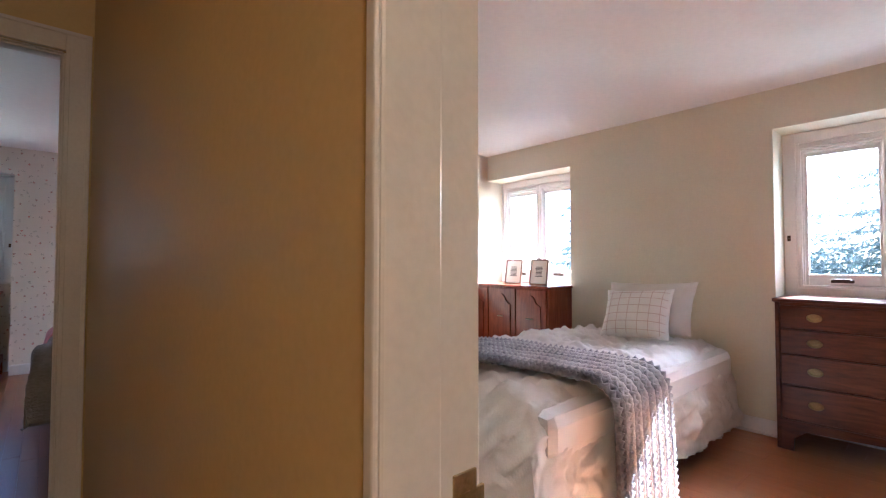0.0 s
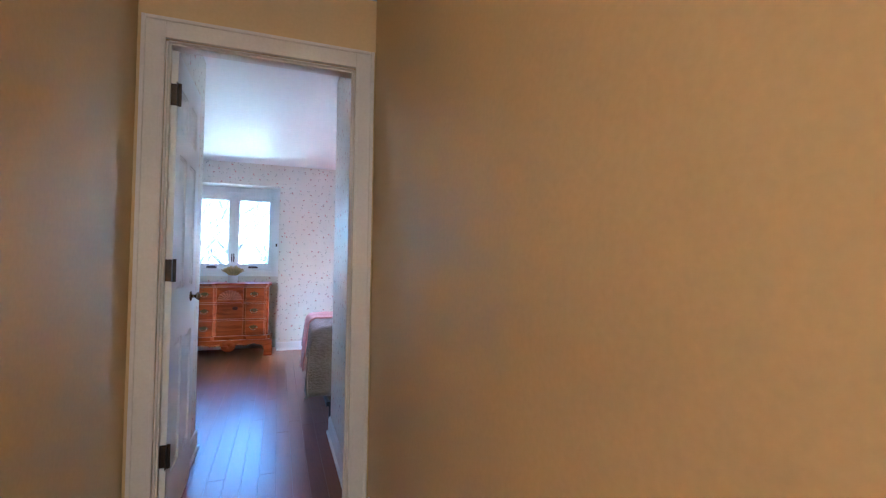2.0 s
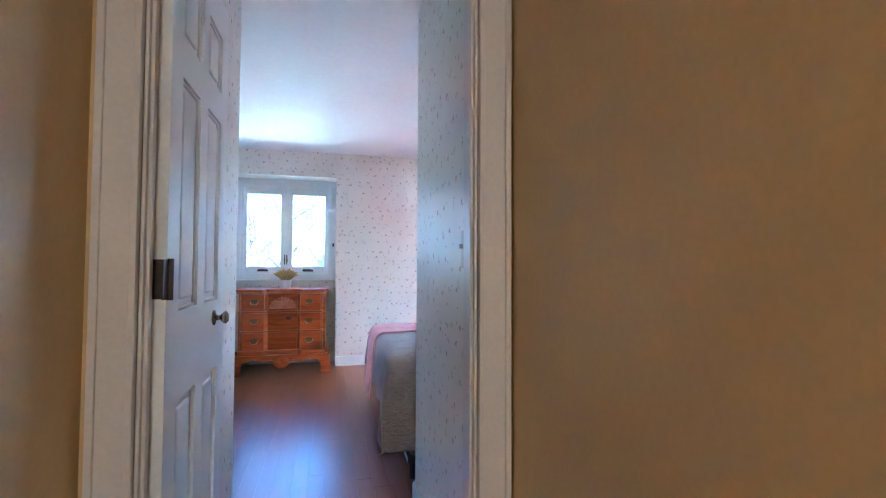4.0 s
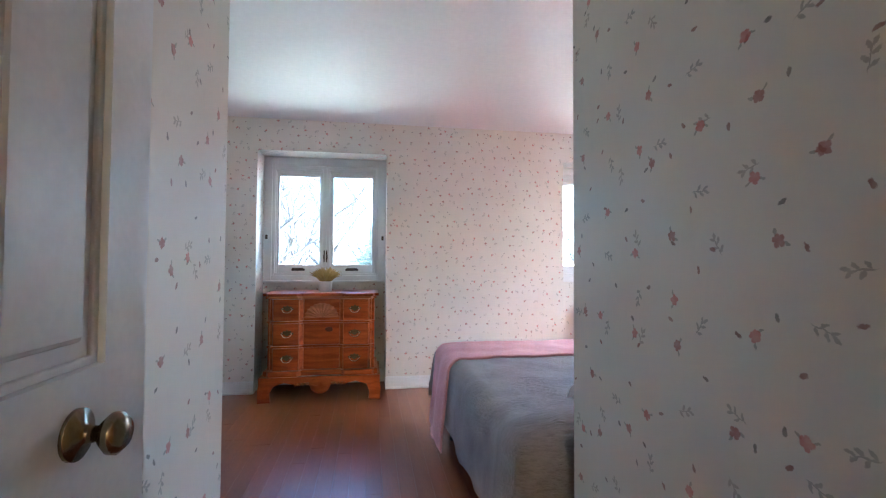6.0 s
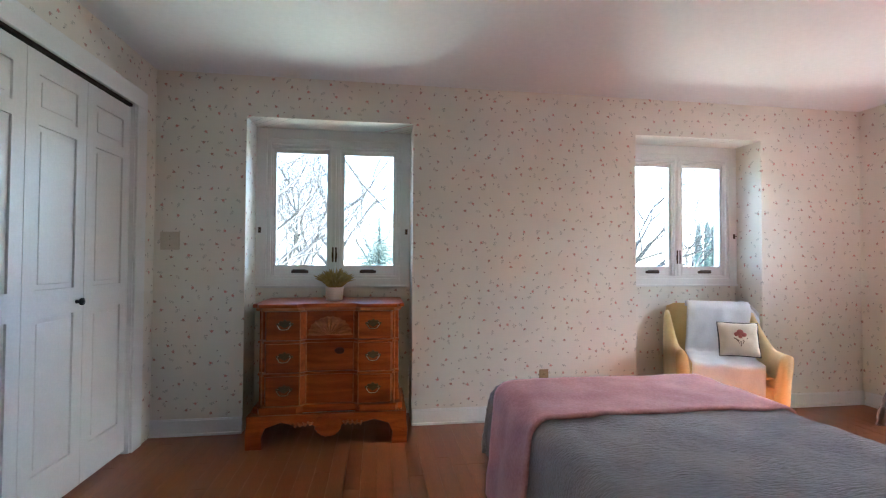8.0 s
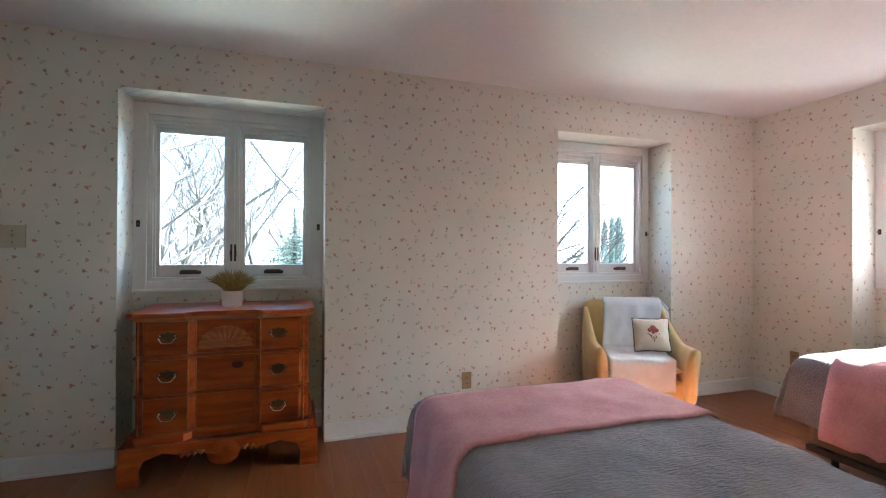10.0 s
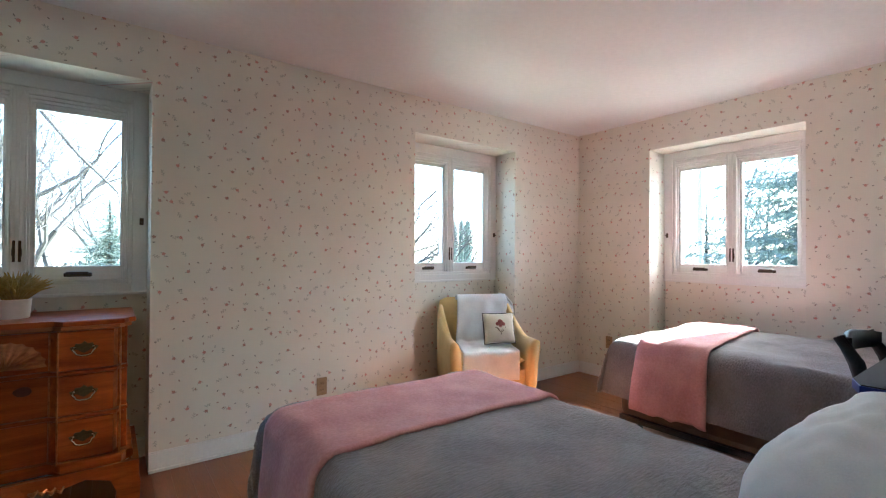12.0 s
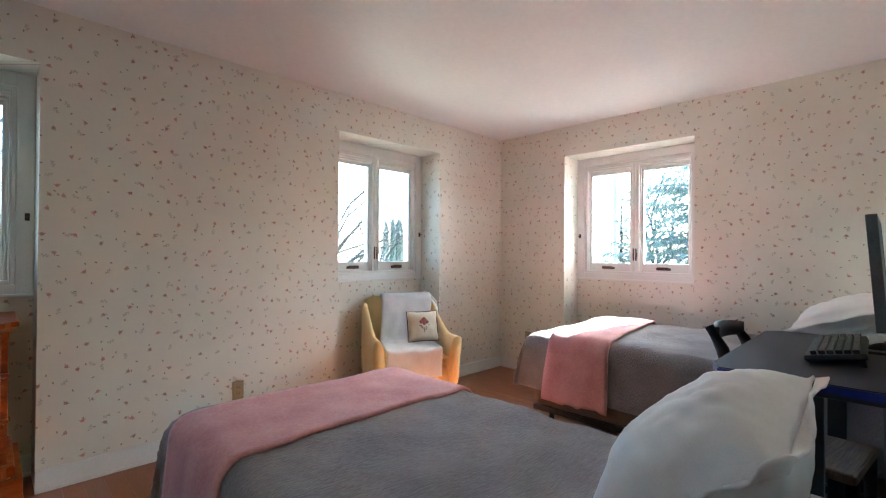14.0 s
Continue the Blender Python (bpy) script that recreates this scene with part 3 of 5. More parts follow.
def door_trim(name, m, wide, high, deep, mat, label, faces=(0, 1), cw=0.084):
    """Casing on both faces and jamb of a doorway; local x across the opening, y through the wall from 0 to deep."""
    d = thing(name, label, "door frame", m, kind="structure")
    for y0, sign in [((0.0, -1), (deep, 1))[k] for k in faces]:
        for kind, rows in (("casing", [(-0.004 - cw, -0.004, 0, high + 0.004 + cw), (wide + 0.004, wide + 0.004 + cw, 0, high + 0.004 + cw), (-0.004, wide + 0.004, high + 0.004, high + 0.004 + cw)]),):
            for x0, x1, z0, z1 in rows:
                bm = bmesh.new()
                box(bm, x0, x1, *sorted((y0, y0 + sign * 0.014)), z0, z1, 0.003)
                if z1 - z0 > 1:
                    inner = x1 if x0 < 0 else x0
                    outer = x0 if x0 < 0 else x1
                    box(bm, *sorted((inner, inner + (0.014 if inner > outer else -0.014) * -1)), *sorted((y0 + sign * 0.013, y0 + sign * 0.019)), z0, high + 0.016, 0.002)
                    box(bm, *sorted((outer, outer + (0.016 if inner > outer else -0.016))), *sorted((y0 + sign * 0.013, y0 + sign * 0.022)), z0, z1, 0.003)
                else:
                    box(bm, x0, x1, *sorted((y0 + sign * 0.013, y0 + sign * 0.019)), z0, z0 + 0.014, 0.002)
                    box(bm, x0 - cw * 0.8, x1 + cw * 0.8, *sorted((y0 + sign * 0.013, y0 + sign * 0.022)), z1 - 0.016, z1 - 0.0005, 0.003)
                part(kind, bm, mat, d)
    part("jamb", blocks([(-0.004, 0.004, 0.001, deep - 0.001, 0, high), (wide - 0.004, wide + 0.004, 0.001, deep - 0.001, 0, high), (0.004, wide - 0.004, 0.001, deep - 0.001, high - 0.003, high + 0.004),
                         (0.004, 0.012, 0.012, 0.032, 0, high - 0.003), (wide - 0.012, wide - 0.004, 0.012, 0.032, 0, high - 0.003), (0.012, wide - 0.012, 0.012, 0.032, high - 0.012, high - 0.003)], 0.002), mat, d)
    return d


door_trim("door_frame_1", pose(0.672, 1.90, 0), 0.751, 2.03, 0.10, M_CASING, "painted casing and jamb of the bedroom doorway", (0,))
# doorway of the second bedroom: narrow casing bead, deep jamb with a stop, rebate on the room side
frame_2 = thing("door_frame_2", "painted jamb and narrow casing of the second bedroom's doorway", "door frame", kind="structure")
for y0, y1, out in ((-0.170, -0.1535, 1), (-0.955, -0.9365, -1)):
    lo, hi = y0, y1
    part("casing", blocks([(1.597, 1.604, lo, hi, 0, 2.06)], 0.003), M_CASING, frame_2)
    inner, outer = (lo, hi) if out > 0 else (hi, lo)
    part("jamb", blocks([(1.604, 1.738, min(outer, outer - 0.004 * out), max(outer, outer - 0.004 * out), 0, 2.03)], 0.001), M_CASING, frame_2)
    part("door_stop", blocks([(1.604, 1.676, min(outer - 0.004 * out, inner), max(outer - 0.004 * out, inner), 0, 2.018)], 0.004), M_CASING, frame_2)
part("head", blocks([(1.597, 1.738, -0.955, -0.1535, 2.031, 2.045), (1.604, 1.676, -0.951, -0.158, 2.018, 2.031)], 0.002), M_CASING, frame_2)
bm = blocks([(1.700, 1.732, -0.1605, -0.1572, 0.865, 0.955)], 0.0006)
box(bm, 1.708, 1.722, -0.1615, -0.1600, 0.885, 0.935)
box(bm, 1.731, 1.744, -0.1605, -0.1560, 0.885, 0.935, 0.001)
part("strike_plate", bm, M_BRASS, frame_2, "brass strike plate")


def six_panel_door(name, m, wide, high, label):
    """Door leaf; local x from the hinge to the free edge, y through its thickness."""
    d = thing(name, label, "door", m, kind="structure")
    t, st, mid = 0.036, wide * 0.15, wide * 0.13
    xs = (st, wide / 2 - mid / 2, wide / 2 + mid / 2, wide - st)
    zs = ((0.24, 0.80), (1.02, 1.60), (1.70, high - 0.13))
    rows = [(0, st, 0, t, 0.012, high), (wide - st, wide, 0, t, 0.012, high), (xs[1], xs[2], 0, t, 0.012, high)]
    at = 0.012
    for z0, z1 in zs:
        rows += [(st, xs[1], 0, t, at, z0), (xs[2], xs[3], 0, t, at, z0)]
        at = z1
    rows += [(st, xs[1], 0, t, at, high), (xs[2], xs[3], 0, t, at, high)]
    part("leaf", blocks(rows), M_TRIM, d)
    for z0, z1 in zs:
        for x0, x1 in ((xs[0], xs[1]), (xs[2], xs[3])):
            bm = blocks([(x0, x1, 0.012, t - 0.012, z0, z1)])
            g = 0.025
            box(bm, x0 + g, x1 - g, 0.005, t - 0.005, z0 + g, z1 - g, 0.006)
            for a, b, c, e in ((x0, x0 + 0.009, z0, z1), (x1 - 0.009, x1, z0, z1), (x0, x1, z0, z0 + 0.009), (x0, x1, z1 - 0.009, z1)):
                box(bm, a, b, 0.007, t - 0.007, c, e, 0.002)
            part("panel", bm, M_TRIM, d)
    for z in (0.345, 1.10, 1.83):
        bm = blocks([(-0.003, 0.0, -0.004, 0.03, z - 0.045, z + 0.045), (-0.034, -0.002, -0.004, -0.001, z - 0.045, z + 0.045)])
        tube(bm, [(-0.002, -0.008, z - 0.047), (-0.002, -0.008, z + 0.047)], 0.007)
        part("hinge", bm, M_BRONZE, d, "dark metal butt hinge")
    knob = lathe([(0.026, 0.0), (0.026, 0.005), (0.010, 0.009), (0.008, 0.024), (0.014, 0.029), (0.021, 0.037), (0.0215, 0.044), (0.014, 0.052), (0.001, 0.054)])
    part("door_knob", knob, M_KNOB, d, "polished dark brass door knob", True, pose(wide - 0.13, 0, 0.963, rx=90) @ Matrix.Diagonal((0.92, 0.92, 0.85, 1)))
    return d


# the leaf stands open against the passage wall
six_panel_door("door_1", pose(0.704, 1.955, 0, rz=90), 0.56, 2.015, "white six-panel door standing wide open")

# closet with two bifold pairs
closet = thing("closet_door", "white panelled bifold closet doors, closed", "closet door", kind="structure")
for k in range(4):
    y1 = 5.745 - k * 0.40
    y0 = y1 - 0.396
    bm = blocks([(-0.61, -0.585, y0, y0 + 0.07, 0.02, 2.035), (-0.61, -0.585, y1 - 0.07, y1, 0.02, 2.035), (-0.61, -0.585, y0 + 0.07, y1 - 0.07, 0.02, 0.20), (-0.61, -0.585, y0 + 0.07, y1 - 0.07, 0.88, 1.0),
                 (-0.61, -0.585, y0 + 0.07, y1 - 0.07, 1.72, 1.78), (-0.61, -0.585, y0 + 0.07, y1 - 0.07, 1.94, 2.035)])
    leaf = part("leaf", bm, M_TRIM, closet)
    for z0, z1 in ((0.20, 0.88), (1.0, 1.72), (1.78, 1.94)):
        part("panel", blocks([(-0.605, -0.594, y0 + 0.07, y1 - 0.07, z0, z1), (-0.600, -0.590, y0 + 0.095, y1 - 0.095, z0 + 0.025, z1 - 0.025)], 0.003), M_TRIM, leaf)
    if k in (1, 2):
        kn = lathe([(0.010, 0.0), (0.008, 0.012), (0.018, 0.022), (0.018, 0.030), (0.001, 0.036)], 16)
        part("knob", kn, M_BLACK, leaf, "small black knob", True, pose(-0.585, y1 - 0.05 if k == 1 else y0 + 0.05, 0.93, ry=90))
part("track", blocks([(-0.612, -0.575, 4.145, 5.755, 2.042, 2.058)]), M_DARK, closet)
trim = thing("trim_closet", "white painted casing round the closet", "trim", kind="structure")
for row in ((-0.56, -0.545, 5.752, 5.862, 0, 2.052), (-0.56, -0.545, 4.038, 4.148, 0, 2.052), (-0.56, -0.545, 4.038, 5.862, 2.052, 2.16)):
    part("casing", blocks([row], 0.005), M_TRIM, trim)
part("jamb", blocks([(-0.66, -0.561, 5.746, 5.7595, 0, 2.058), (-0.66, -0.561, 4.1405, 4.146, 0, 2.058)]), M_TRIM, trim)


# ---- wall plates ----
def switch_plate(name, m, gang, mat, label):
    """Local x across, y into the wall, z up, origin at the centre."""
    s = thing(name, label, "light switch", m)
    w = 0.035 + 0.0233 * gang * 1.0 if gang == 1 else 0.0585
    part("plate", blocks([(-w, w, -0.006, 0, -0.0585, 0.0585)], 0.003), mat, s)
    for c in ((0,) if gang == 1 else (-0.023, 0.023)):
        lever = blocks([(c - 0.0045, c + 0.0045, -0.022, -0.004, 0.0, 0.014)], 0.001)
        part("toggle", lever, mat, s)
        for z in (-0.03, 0.03):
            part("screw", lathe([(0.003, 0), (0.003, 0.001), (0.0005, 0.0016)], 10), M_BRONZE, s, "", False, pose(c, -0.006, z, rx=90))
    return s


switch_plate("light_switch", pose(1.467, 2.112, 1.185, rz=-90), 2, M_IVORY, "ivory double toggle switch plate on floral wallpaper")
switch_plate("light_switch", pose(-0.462, NORTH, 1.257), 1, M_IVORY, "ivory single toggle switch plate on floral wallpaper")


def outlet(m, mat):
    s = thing("outlet", "tan duplex power outlet low on the wallpapered wall", "outlet", m)
    part("plate", blocks([(-0.035, 0.035, -0.006, 0, -0.0575, 0.0575)], 0.003), mat, s)
    for z in (-0.02, 0.02):
        sock = part("socket", blocks([(-0.016, 0.016, -0.009, -0.005, z - 0.014, z + 0.014)], 0.003), mat, s)
        part("slot", blocks([(-0.008, -0.005, -0.0095, -0.008, z - 0.004, z + 0.006), (0.005, 0.008, -0.0095, -0.008, z - 0.004, z + 0.006)]), M_CORD, sock, "dark slots")
    return s


outlet(pose(2.068, NORTH, 0.298), M_TANPLATE)
outlet(pose(EAST, 5.646, 0.342, rz=-90), M_TANPLATE)


# ---- pine chest of drawers ----
def front_profile(x0, x1, y, step):
    """Block front: two proud blocks and a hollow middle, as (x, y) pairs from x0 to x1."""
    w = x1 - x0
    marks = ((0, 1), (0.03, 1), (0.05, 0), (0.29, 0), (0.325, 1), (0.34, 1.0), (0.66, 1.0), (0.675, 1), (0.71, 0), (0.95, 0), (0.97, 1), (1, 1))
    return [(x0 + a * w, y + b * step) for a, b in marks]


def shaped_slab(x0, x1, y, back, step, z0, z1, bevel=0.0):
    pts = front_profile(x0, x1, y, step) + [(x1, back), (x0, back)]
    bm = bmesh.new()
    a, b = [bm.verts.new((px, py, z0)) for px, py in pts], [bm.verts.new((px, py, z1)) for px, py in pts]
    bm.faces.new(a), bm.faces.new(b[::-1])
    for i in range(len(pts)):
        j = (i + 1) % len(pts)
        bm.faces.new((a[i], b[i], b[j], a[j]))
    if bevel:
        bmesh.ops.bevel(bm, geom=[e for e in bm.edges if abs(e.verts[0].co.z - e.verts[1].co.z) < 1e-6], offset=bevel, segments=2, affect="EDGES", profile=0.5)
    return bm


def shell(cx, z0, r, lobes, half, proud):
    """A carved fan: ridged half or whole disc in x and z, standing proud towards -y."""
    n = lobes * 4

    def place(u, v):
        a = (u if half else 2 * u) * math.pi
        rim = r * v * (1 - 0.06 * abs(math.sin(a * lobes / (1 if half else 1))))
        return (cx - rim * math.cos(a) * 1.15, -proud * (0.35 + 0.65 * math.cos(a * lobes) ** 2) * math.sin(math.pi * min(v, 0.92)) - 0.001, z0 + rim * math.sin(a))

    return grid_mesh(n, 8, place)


def bail_pull(parent):
    """A brass plate with a hanging bail, local origin at its centre, facing -y."""
    pts = [(-0.045, -0.010), (-0.052, 0.004), (-0.036, 0.008), (-0.030, 0.020), (-0.012, 0.018), (0, 0.030), (0.012, 0.018), (0.030, 0.020), (0.036, 0.008), (0.052, 0.004), (0.045, -0.010),
           (0.025, -0.008), (0.012, -0.018), (0, -0.024), (-0.012, -0.018), (-0.025, -0.008)]
    plate = part("handle", prism(pts, -0.003, 0.0), M_OLDPLATE, parent, "dark antique brass backplate")
    bm = bmesh.new()
    tube(bm, [(-0.036, -0.016, 0.004), (-0.040, -0.020, -0.006), (-0.032, -0.024, -0.014), (-0.026, -0.026, -0.026), (-0.012, -0.027, -0.031), (0.012, -0.027, -0.031), (0.026, -0.026, -0.026),
              (0.032, -0.024, -0.014), (0.040, -0.020, -0.006), (0.036, -0.016, 0.004)], 0.0042, 8)
    for x in (-0.034, 0.034):
        tube(bm, [(x, 0, 0.004), (x, -0.016, 0.004)], 0.005, 8)
    part("bail", bm, M_BAIL, plate, "bright worn brass bail", True)
    return plate


chest = thing("chest_of_drawers", "knotty pine block-front chest with carved shells and brass pulls", "chest of drawers", pose(0.58, 5.735, 0))
part("body", blocks([(-0.43, 0.43, 0.062, 0.485, 0.20, 0.835)], 0.003), M_PINE, chest)
for z0, z1 in ((0.425, 0.441), (0.624, 0.640)):
    part("rail", shaped_slab(-0.432, 0.432, -0.007, 0.08, 0.042, z0, z1, 0.005), M_PINE, chest)
part("top", shaped_slab(-0.462, 0.462, -0.022, 0.487, 0.042, 0.842, 0.866, 0.006), M_PINE, chest)
part("top_moulding", shaped_slab(-0.445, 0.445, -0.008, 0.485, 0.042, 0.822, 0.842, 0.005), M_PINE_EDGE, chest)
for i, (z0, z1) in enumerate(((0.242, 0.424), (0.442, 0.623), (0.641, 0.820))):
    drawer = part("drawer", shaped_slab(-0.418, 0.418, 0.0, 0.10, 0.042, z0 + 0.003, z1 - 0.003, 0.005), M_PINE, chest)
    for x in (-0.268, 0.268):
        bail_pull(drawer).matrix_basis = pose(x, 0.0, (z0 + z1) / 2 + 0.012)
    if i == 1:
        bm = lathe([(0.021, 0.0), (0.019, 0.001), (0.012, 0.0014), (0.001, 0.0016)], 18)
        for v in bm.verts:
            v.co.x *= 1.5 + 0.3 * noise.noise(v.co * 60)
        part("knot", bm, M_MAHOGANY, drawer, "dark round knot in the pine", True, pose(0.06, 0.0415, z0 + 0.125, rx=90))
    if i == 2:
        part("carved_shell", shell(0, z0 + 0.025, 0.122, 11, True, 0.024), M_PINE_EDGE, drawer, "pale carved shell", True, pose(0, 0.042, 0))
# pale beads colour in the worn block edges together with their highlights
for x, yy in ((-0.402, 0.003), (-0.1765, 0.001), (-0.146, 0.0405), (0.146, 0.0405), (0.1765, 0.001), (0.402, 0.003)):
    bm = bmesh.new()
    tube(bm, [(x, yy, 0.236), (x, yy, 0.822)], 0.0038, 8)
    part("bead", bm, M_PINE_EDGE, chest, "pale bead for a worn edge and its highlight", True)
part("base_moulding", shaped_slab(-0.455, 0.455, -0.018, 0.486, 0.042, 0.195, 0.240, 0.010), M_PINE, chest)
skirt = [(-0.46, 0.197), (-0.475, 0.15), (-0.485, 0.09), (-0.482, 0.0), (-0.385, 0.0), (-0.392, 0.07), (-0.37, 0.125), (-0.28, 0.155), (-0.17, 0.130), (-0.11, 0.140), (-0.06, 0.120), (0, 0.105),
         (0.06, 0.120), (0.11, 0.140), (0.17, 0.130), (0.28, 0.155), (0.37, 0.125), (0.392, 0.07), (0.385, 0.0), (0.482, 0.0), (0.485, 0.09), (0.475, 0.15), (0.46, 0.197)]
part("front_apron", rounded(prism(skirt, -0.03, 0.0), 0.006), M_PINE, chest)
part("apron_shell", shell(0, 0.132, 0.072, 9, False, 0.022), M_PINE, chest, "carved shell", True, pose(0, -0.03, 0))
side = [(-0.03, 0.197), (-0.032, 0.0), (0.085, 0.0), (0.09, 0.09), (0.15, 0.14), (0.32, 0.14), (0.385, 0.09), (0.39, 0.0), (0.485, 0.0), (0.485, 0.197)]
for sx in (-1, 1):
    # carved leaf scrolls beside the shell
    for k in range(4):
        bm = bmesh.new()
        tube(bm, [(sx * (0.088 + 0.030 * k), -0.030, 0.150 - 0.004 * k), (sx * (0.105 + 0.030 * k), -0.040, 0.142 - 0.004 * k), (sx * (0.122 + 0.028 * k), -0.031, 0.156 - 0.002 * k)], [0.004, 0.012 - 0.0015 * k, 0.003], 8)
        part("carved_leaf", bm, M_PINE_EDGE, chest, "carved leaf scroll", True)
for x0, x1 in ((-0.478, -0.452), (0.452, 0.478)):
    bm = prism(side, x0, x1)
    for v in bm.verts:
        v.co = Vector((v.co.y, v.co.x, v.co.z))
    part("side_apron", bm, M_PINE, chest)

pot = thing("potted_plant", "small yellow-green succulent in a white ceramic pot", "plant", pose(0.585, 5.985, 0.866))
part("pot", lathe([(0.0005, 0.0), (0.050, 0.0), (0.054, 0.004), (0.060, 0.085), (0.062, 0.088), (0.057, 0.089), (0.055, 0.075), (0.001, 0.074)], 28), M_POT, pot, "white ceramic pot", True)
bm = bmesh.new()
rng = random.Random(4)
for k in range(170):
    a, out = rng.uniform(0, 2 * math.pi), rng.uniform(0.15, 1) ** 0.7
    base = Vector((0.03 * math.cos(a) * out, 0.03 * math.sin(a) * out, 0.076))
    tip = base + Vector((math.cos(a) * out * 0.115, math.sin(a) * out * 0.095, 0.145 - 0.07 * out + rng.uniform(-0.02, 0.02)))
    mid = base.lerp(tip, 0.5) + Vector((0, 0, 0.02))
    tube(bm, [base, mid, tip], [0.003, rng.uniform(0.006, 0.0115), 0.0008], 5)
part("foliage", bm, M_PLANT, pot, "spiky yellow-green leaves", True)


# ---- twin beds ----
def twin_bed(x0, x1, y0, y1, top, hem, seed, label, bulge=0.0, spread_out=0.05):
    b = thing("bed", label, "bed", pose((x0 + x1) / 2, (y0 + y1) / 2, 0), group="twin beds")
    back = pose(-(x0 + x1) / 2, -(y0 + y1) / 2, 0)
    part("mattress", blocks([(x0 + 0.03, x1 - 0.03, y0 + 0.02, y1 - 0.03, top - 0.24, top - 0.025)], 0.05), M_WHITE, b, "", False, back)
    part("box_spring", blocks([(x0 + 0.04, x1 - 0.04, y0 + 0.02, y1 - 0.05, 0.17, top - 0.245)], 0.04), M_TAUPE, b, "brown covered box spring", False, back)
    part("bed_frame", blocks([(x0 + 0.04, x0 + 0.07, y0 + 0.05, y1 - 0.05, 0.14, 0.17), (x1 - 0.07, x1 - 0.04, y0 + 0.05, y1 - 0.05, 0.14, 0.17), (x0 + 0.07, x1 - 0.07, y1 - 0.12, y1 - 0.09, 0.14, 0.17)]), M_BLACK, b, "black steel rails", False, back)
    for x in (x0 + 0.09, x1 - 0.09):
        for y in (y0 + 0.2, y1 - 0.16):
            bm = bmesh.new()
            tube(bm, [(x, y, 0.0), (x, y, 0.14)], [0.02, 0.016], 10)
            part("leg", bm, M_BLACK, b, "black steel leg", True, back)
    fall = top - hem
    sheet = drape(x0, x1, y0, y1, top, 0.07, (fall, fall, fall, fall), 0.028, seed=seed, folds=0.020, waves=5.0, wrinkle=0.011, sag=0.004, flared=spread_out)
    for v in sheet.verts:
        # the cover is bunched up at one corner of the head
        k = max(0.0, min(1.0, (y0 + 0.46 - v.co.y) / 0.36)) * bulge
        k = k * k * (3 - 2 * k)
        side = max(0.0, min(1.0, (x0 + 0.50 - v.co.x) / 0.34))
        low = max(0.0, min(1.0, (v.co.z - hem) / 0.30))
        lumps = 0.85 + 0.4 * noise.noise(v.co * 4)
        if v.co.x < x0 + 0.02:
            v.co.x -= 0.075 * k * lumps
        v.co.z += 0.115 * k * side * low * lumps
    spread = part("bedspread", sheet, M_GREY, b, "grey quilted bedspread hanging over the sides", True, back)
    thicken(spread, 0.006)
    return b


twin_bed(1.41, 2.45, 3.02, 4.93, 0.588, 0.235, 1.0, "twin bed under a grey quilted bedspread", 1.0)
twin_bed(3.50, 4.62, 3.02, 4.82, 0.645, 0.30, 5.0, "twin bed under a grey quilted bedspread beside the window", 0.0, 0.09)


def foot_blanket(x0, x1, y0, y1, top, span, falls, seed, skew=0.0):
    cloth_mesh = drape(x0, x1, y0, y1, top, 0.075, (*falls, 0, 0.0), 0.024, lift=0.010, folds=0.020, waves=5.0, wrinkle=0.008, seed=seed, sag=0.004, span=span, flared=0.08)
    for v in cloth_mesh.verts:
        # laid a little askew
        v.co.y -= skew * (x1 - v.co.x)
    ob = solid("blanket", cloth_mesh, M_PINK,
               "folded pink fleece blanket across the foot of a bed", "blanket", "pink blankets", smooth=True)
    return thicken(ob, 0.012)


foot_blanket(1.41, 2.45, 2.98, 4.93, 0.592, (4.36, 4.84), (0.50, 0.22), 1.0)
foot_blanket(3.50, 4.62, 2.98, 4.82, 0.650, (4.37, 4.75), (0.40, 0.2), 5.0, 0.13)


def pillow(m, w, d, h, flange, seed, mat, label, group="", wrinkle=0.012):
    return solid("pillow", pillow_shape(w, d, h, flange, seed, wrinkle=wrinkle), mat, label, "pillow", group, smooth=True, m=m)


plump = thing("pillow", "plump white cotton pillow with a gathered flange on the grey bed", "pillow", pose(2.02, 3.24, 0.672, rx=-38, rz=3), "bed pillows")
part("cover", pillow_shape(0.64, 0.38, 0.25, 0.04, 2.0, 40, 0.010), M_WHITE, plump, "", True)


def flange_place(u, v, w=0.64, d=0.38, h=0.25):
    """A ruffled hem round the pillow's seam, wider at the open end of its case."""
    s = (u * 4) % 4
    k, f = int(s) % 4, 2 * (s - int(s)) - 1
    a, c = ((-1, -f), (f, -1), (1, f), (-f, 1))[k]
    pull, pull2 = 1 - 0.07 * (1 - c * c) * a * a, 1 - 0.07 * (1 - a * a) * c * c
    wide = (0.050 if k == 2 else 0.016) * v
    out = Vector((a if k in (0, 2) else 0.35 * a ** 5, c if k in (1, 3) else 0.35 * c ** 5, 0))
    ruffle = 0.016 * v * (math.sin(34 * u) + 1.4 * noise.noise((u * 26, 0, 5.0)))
    return (a * w / 2 * pull + out.x * wide, c * d / 2 * pull2 + out.y * wide, h / 2 + ruffle + 0.010 * math.sin(12 * u))


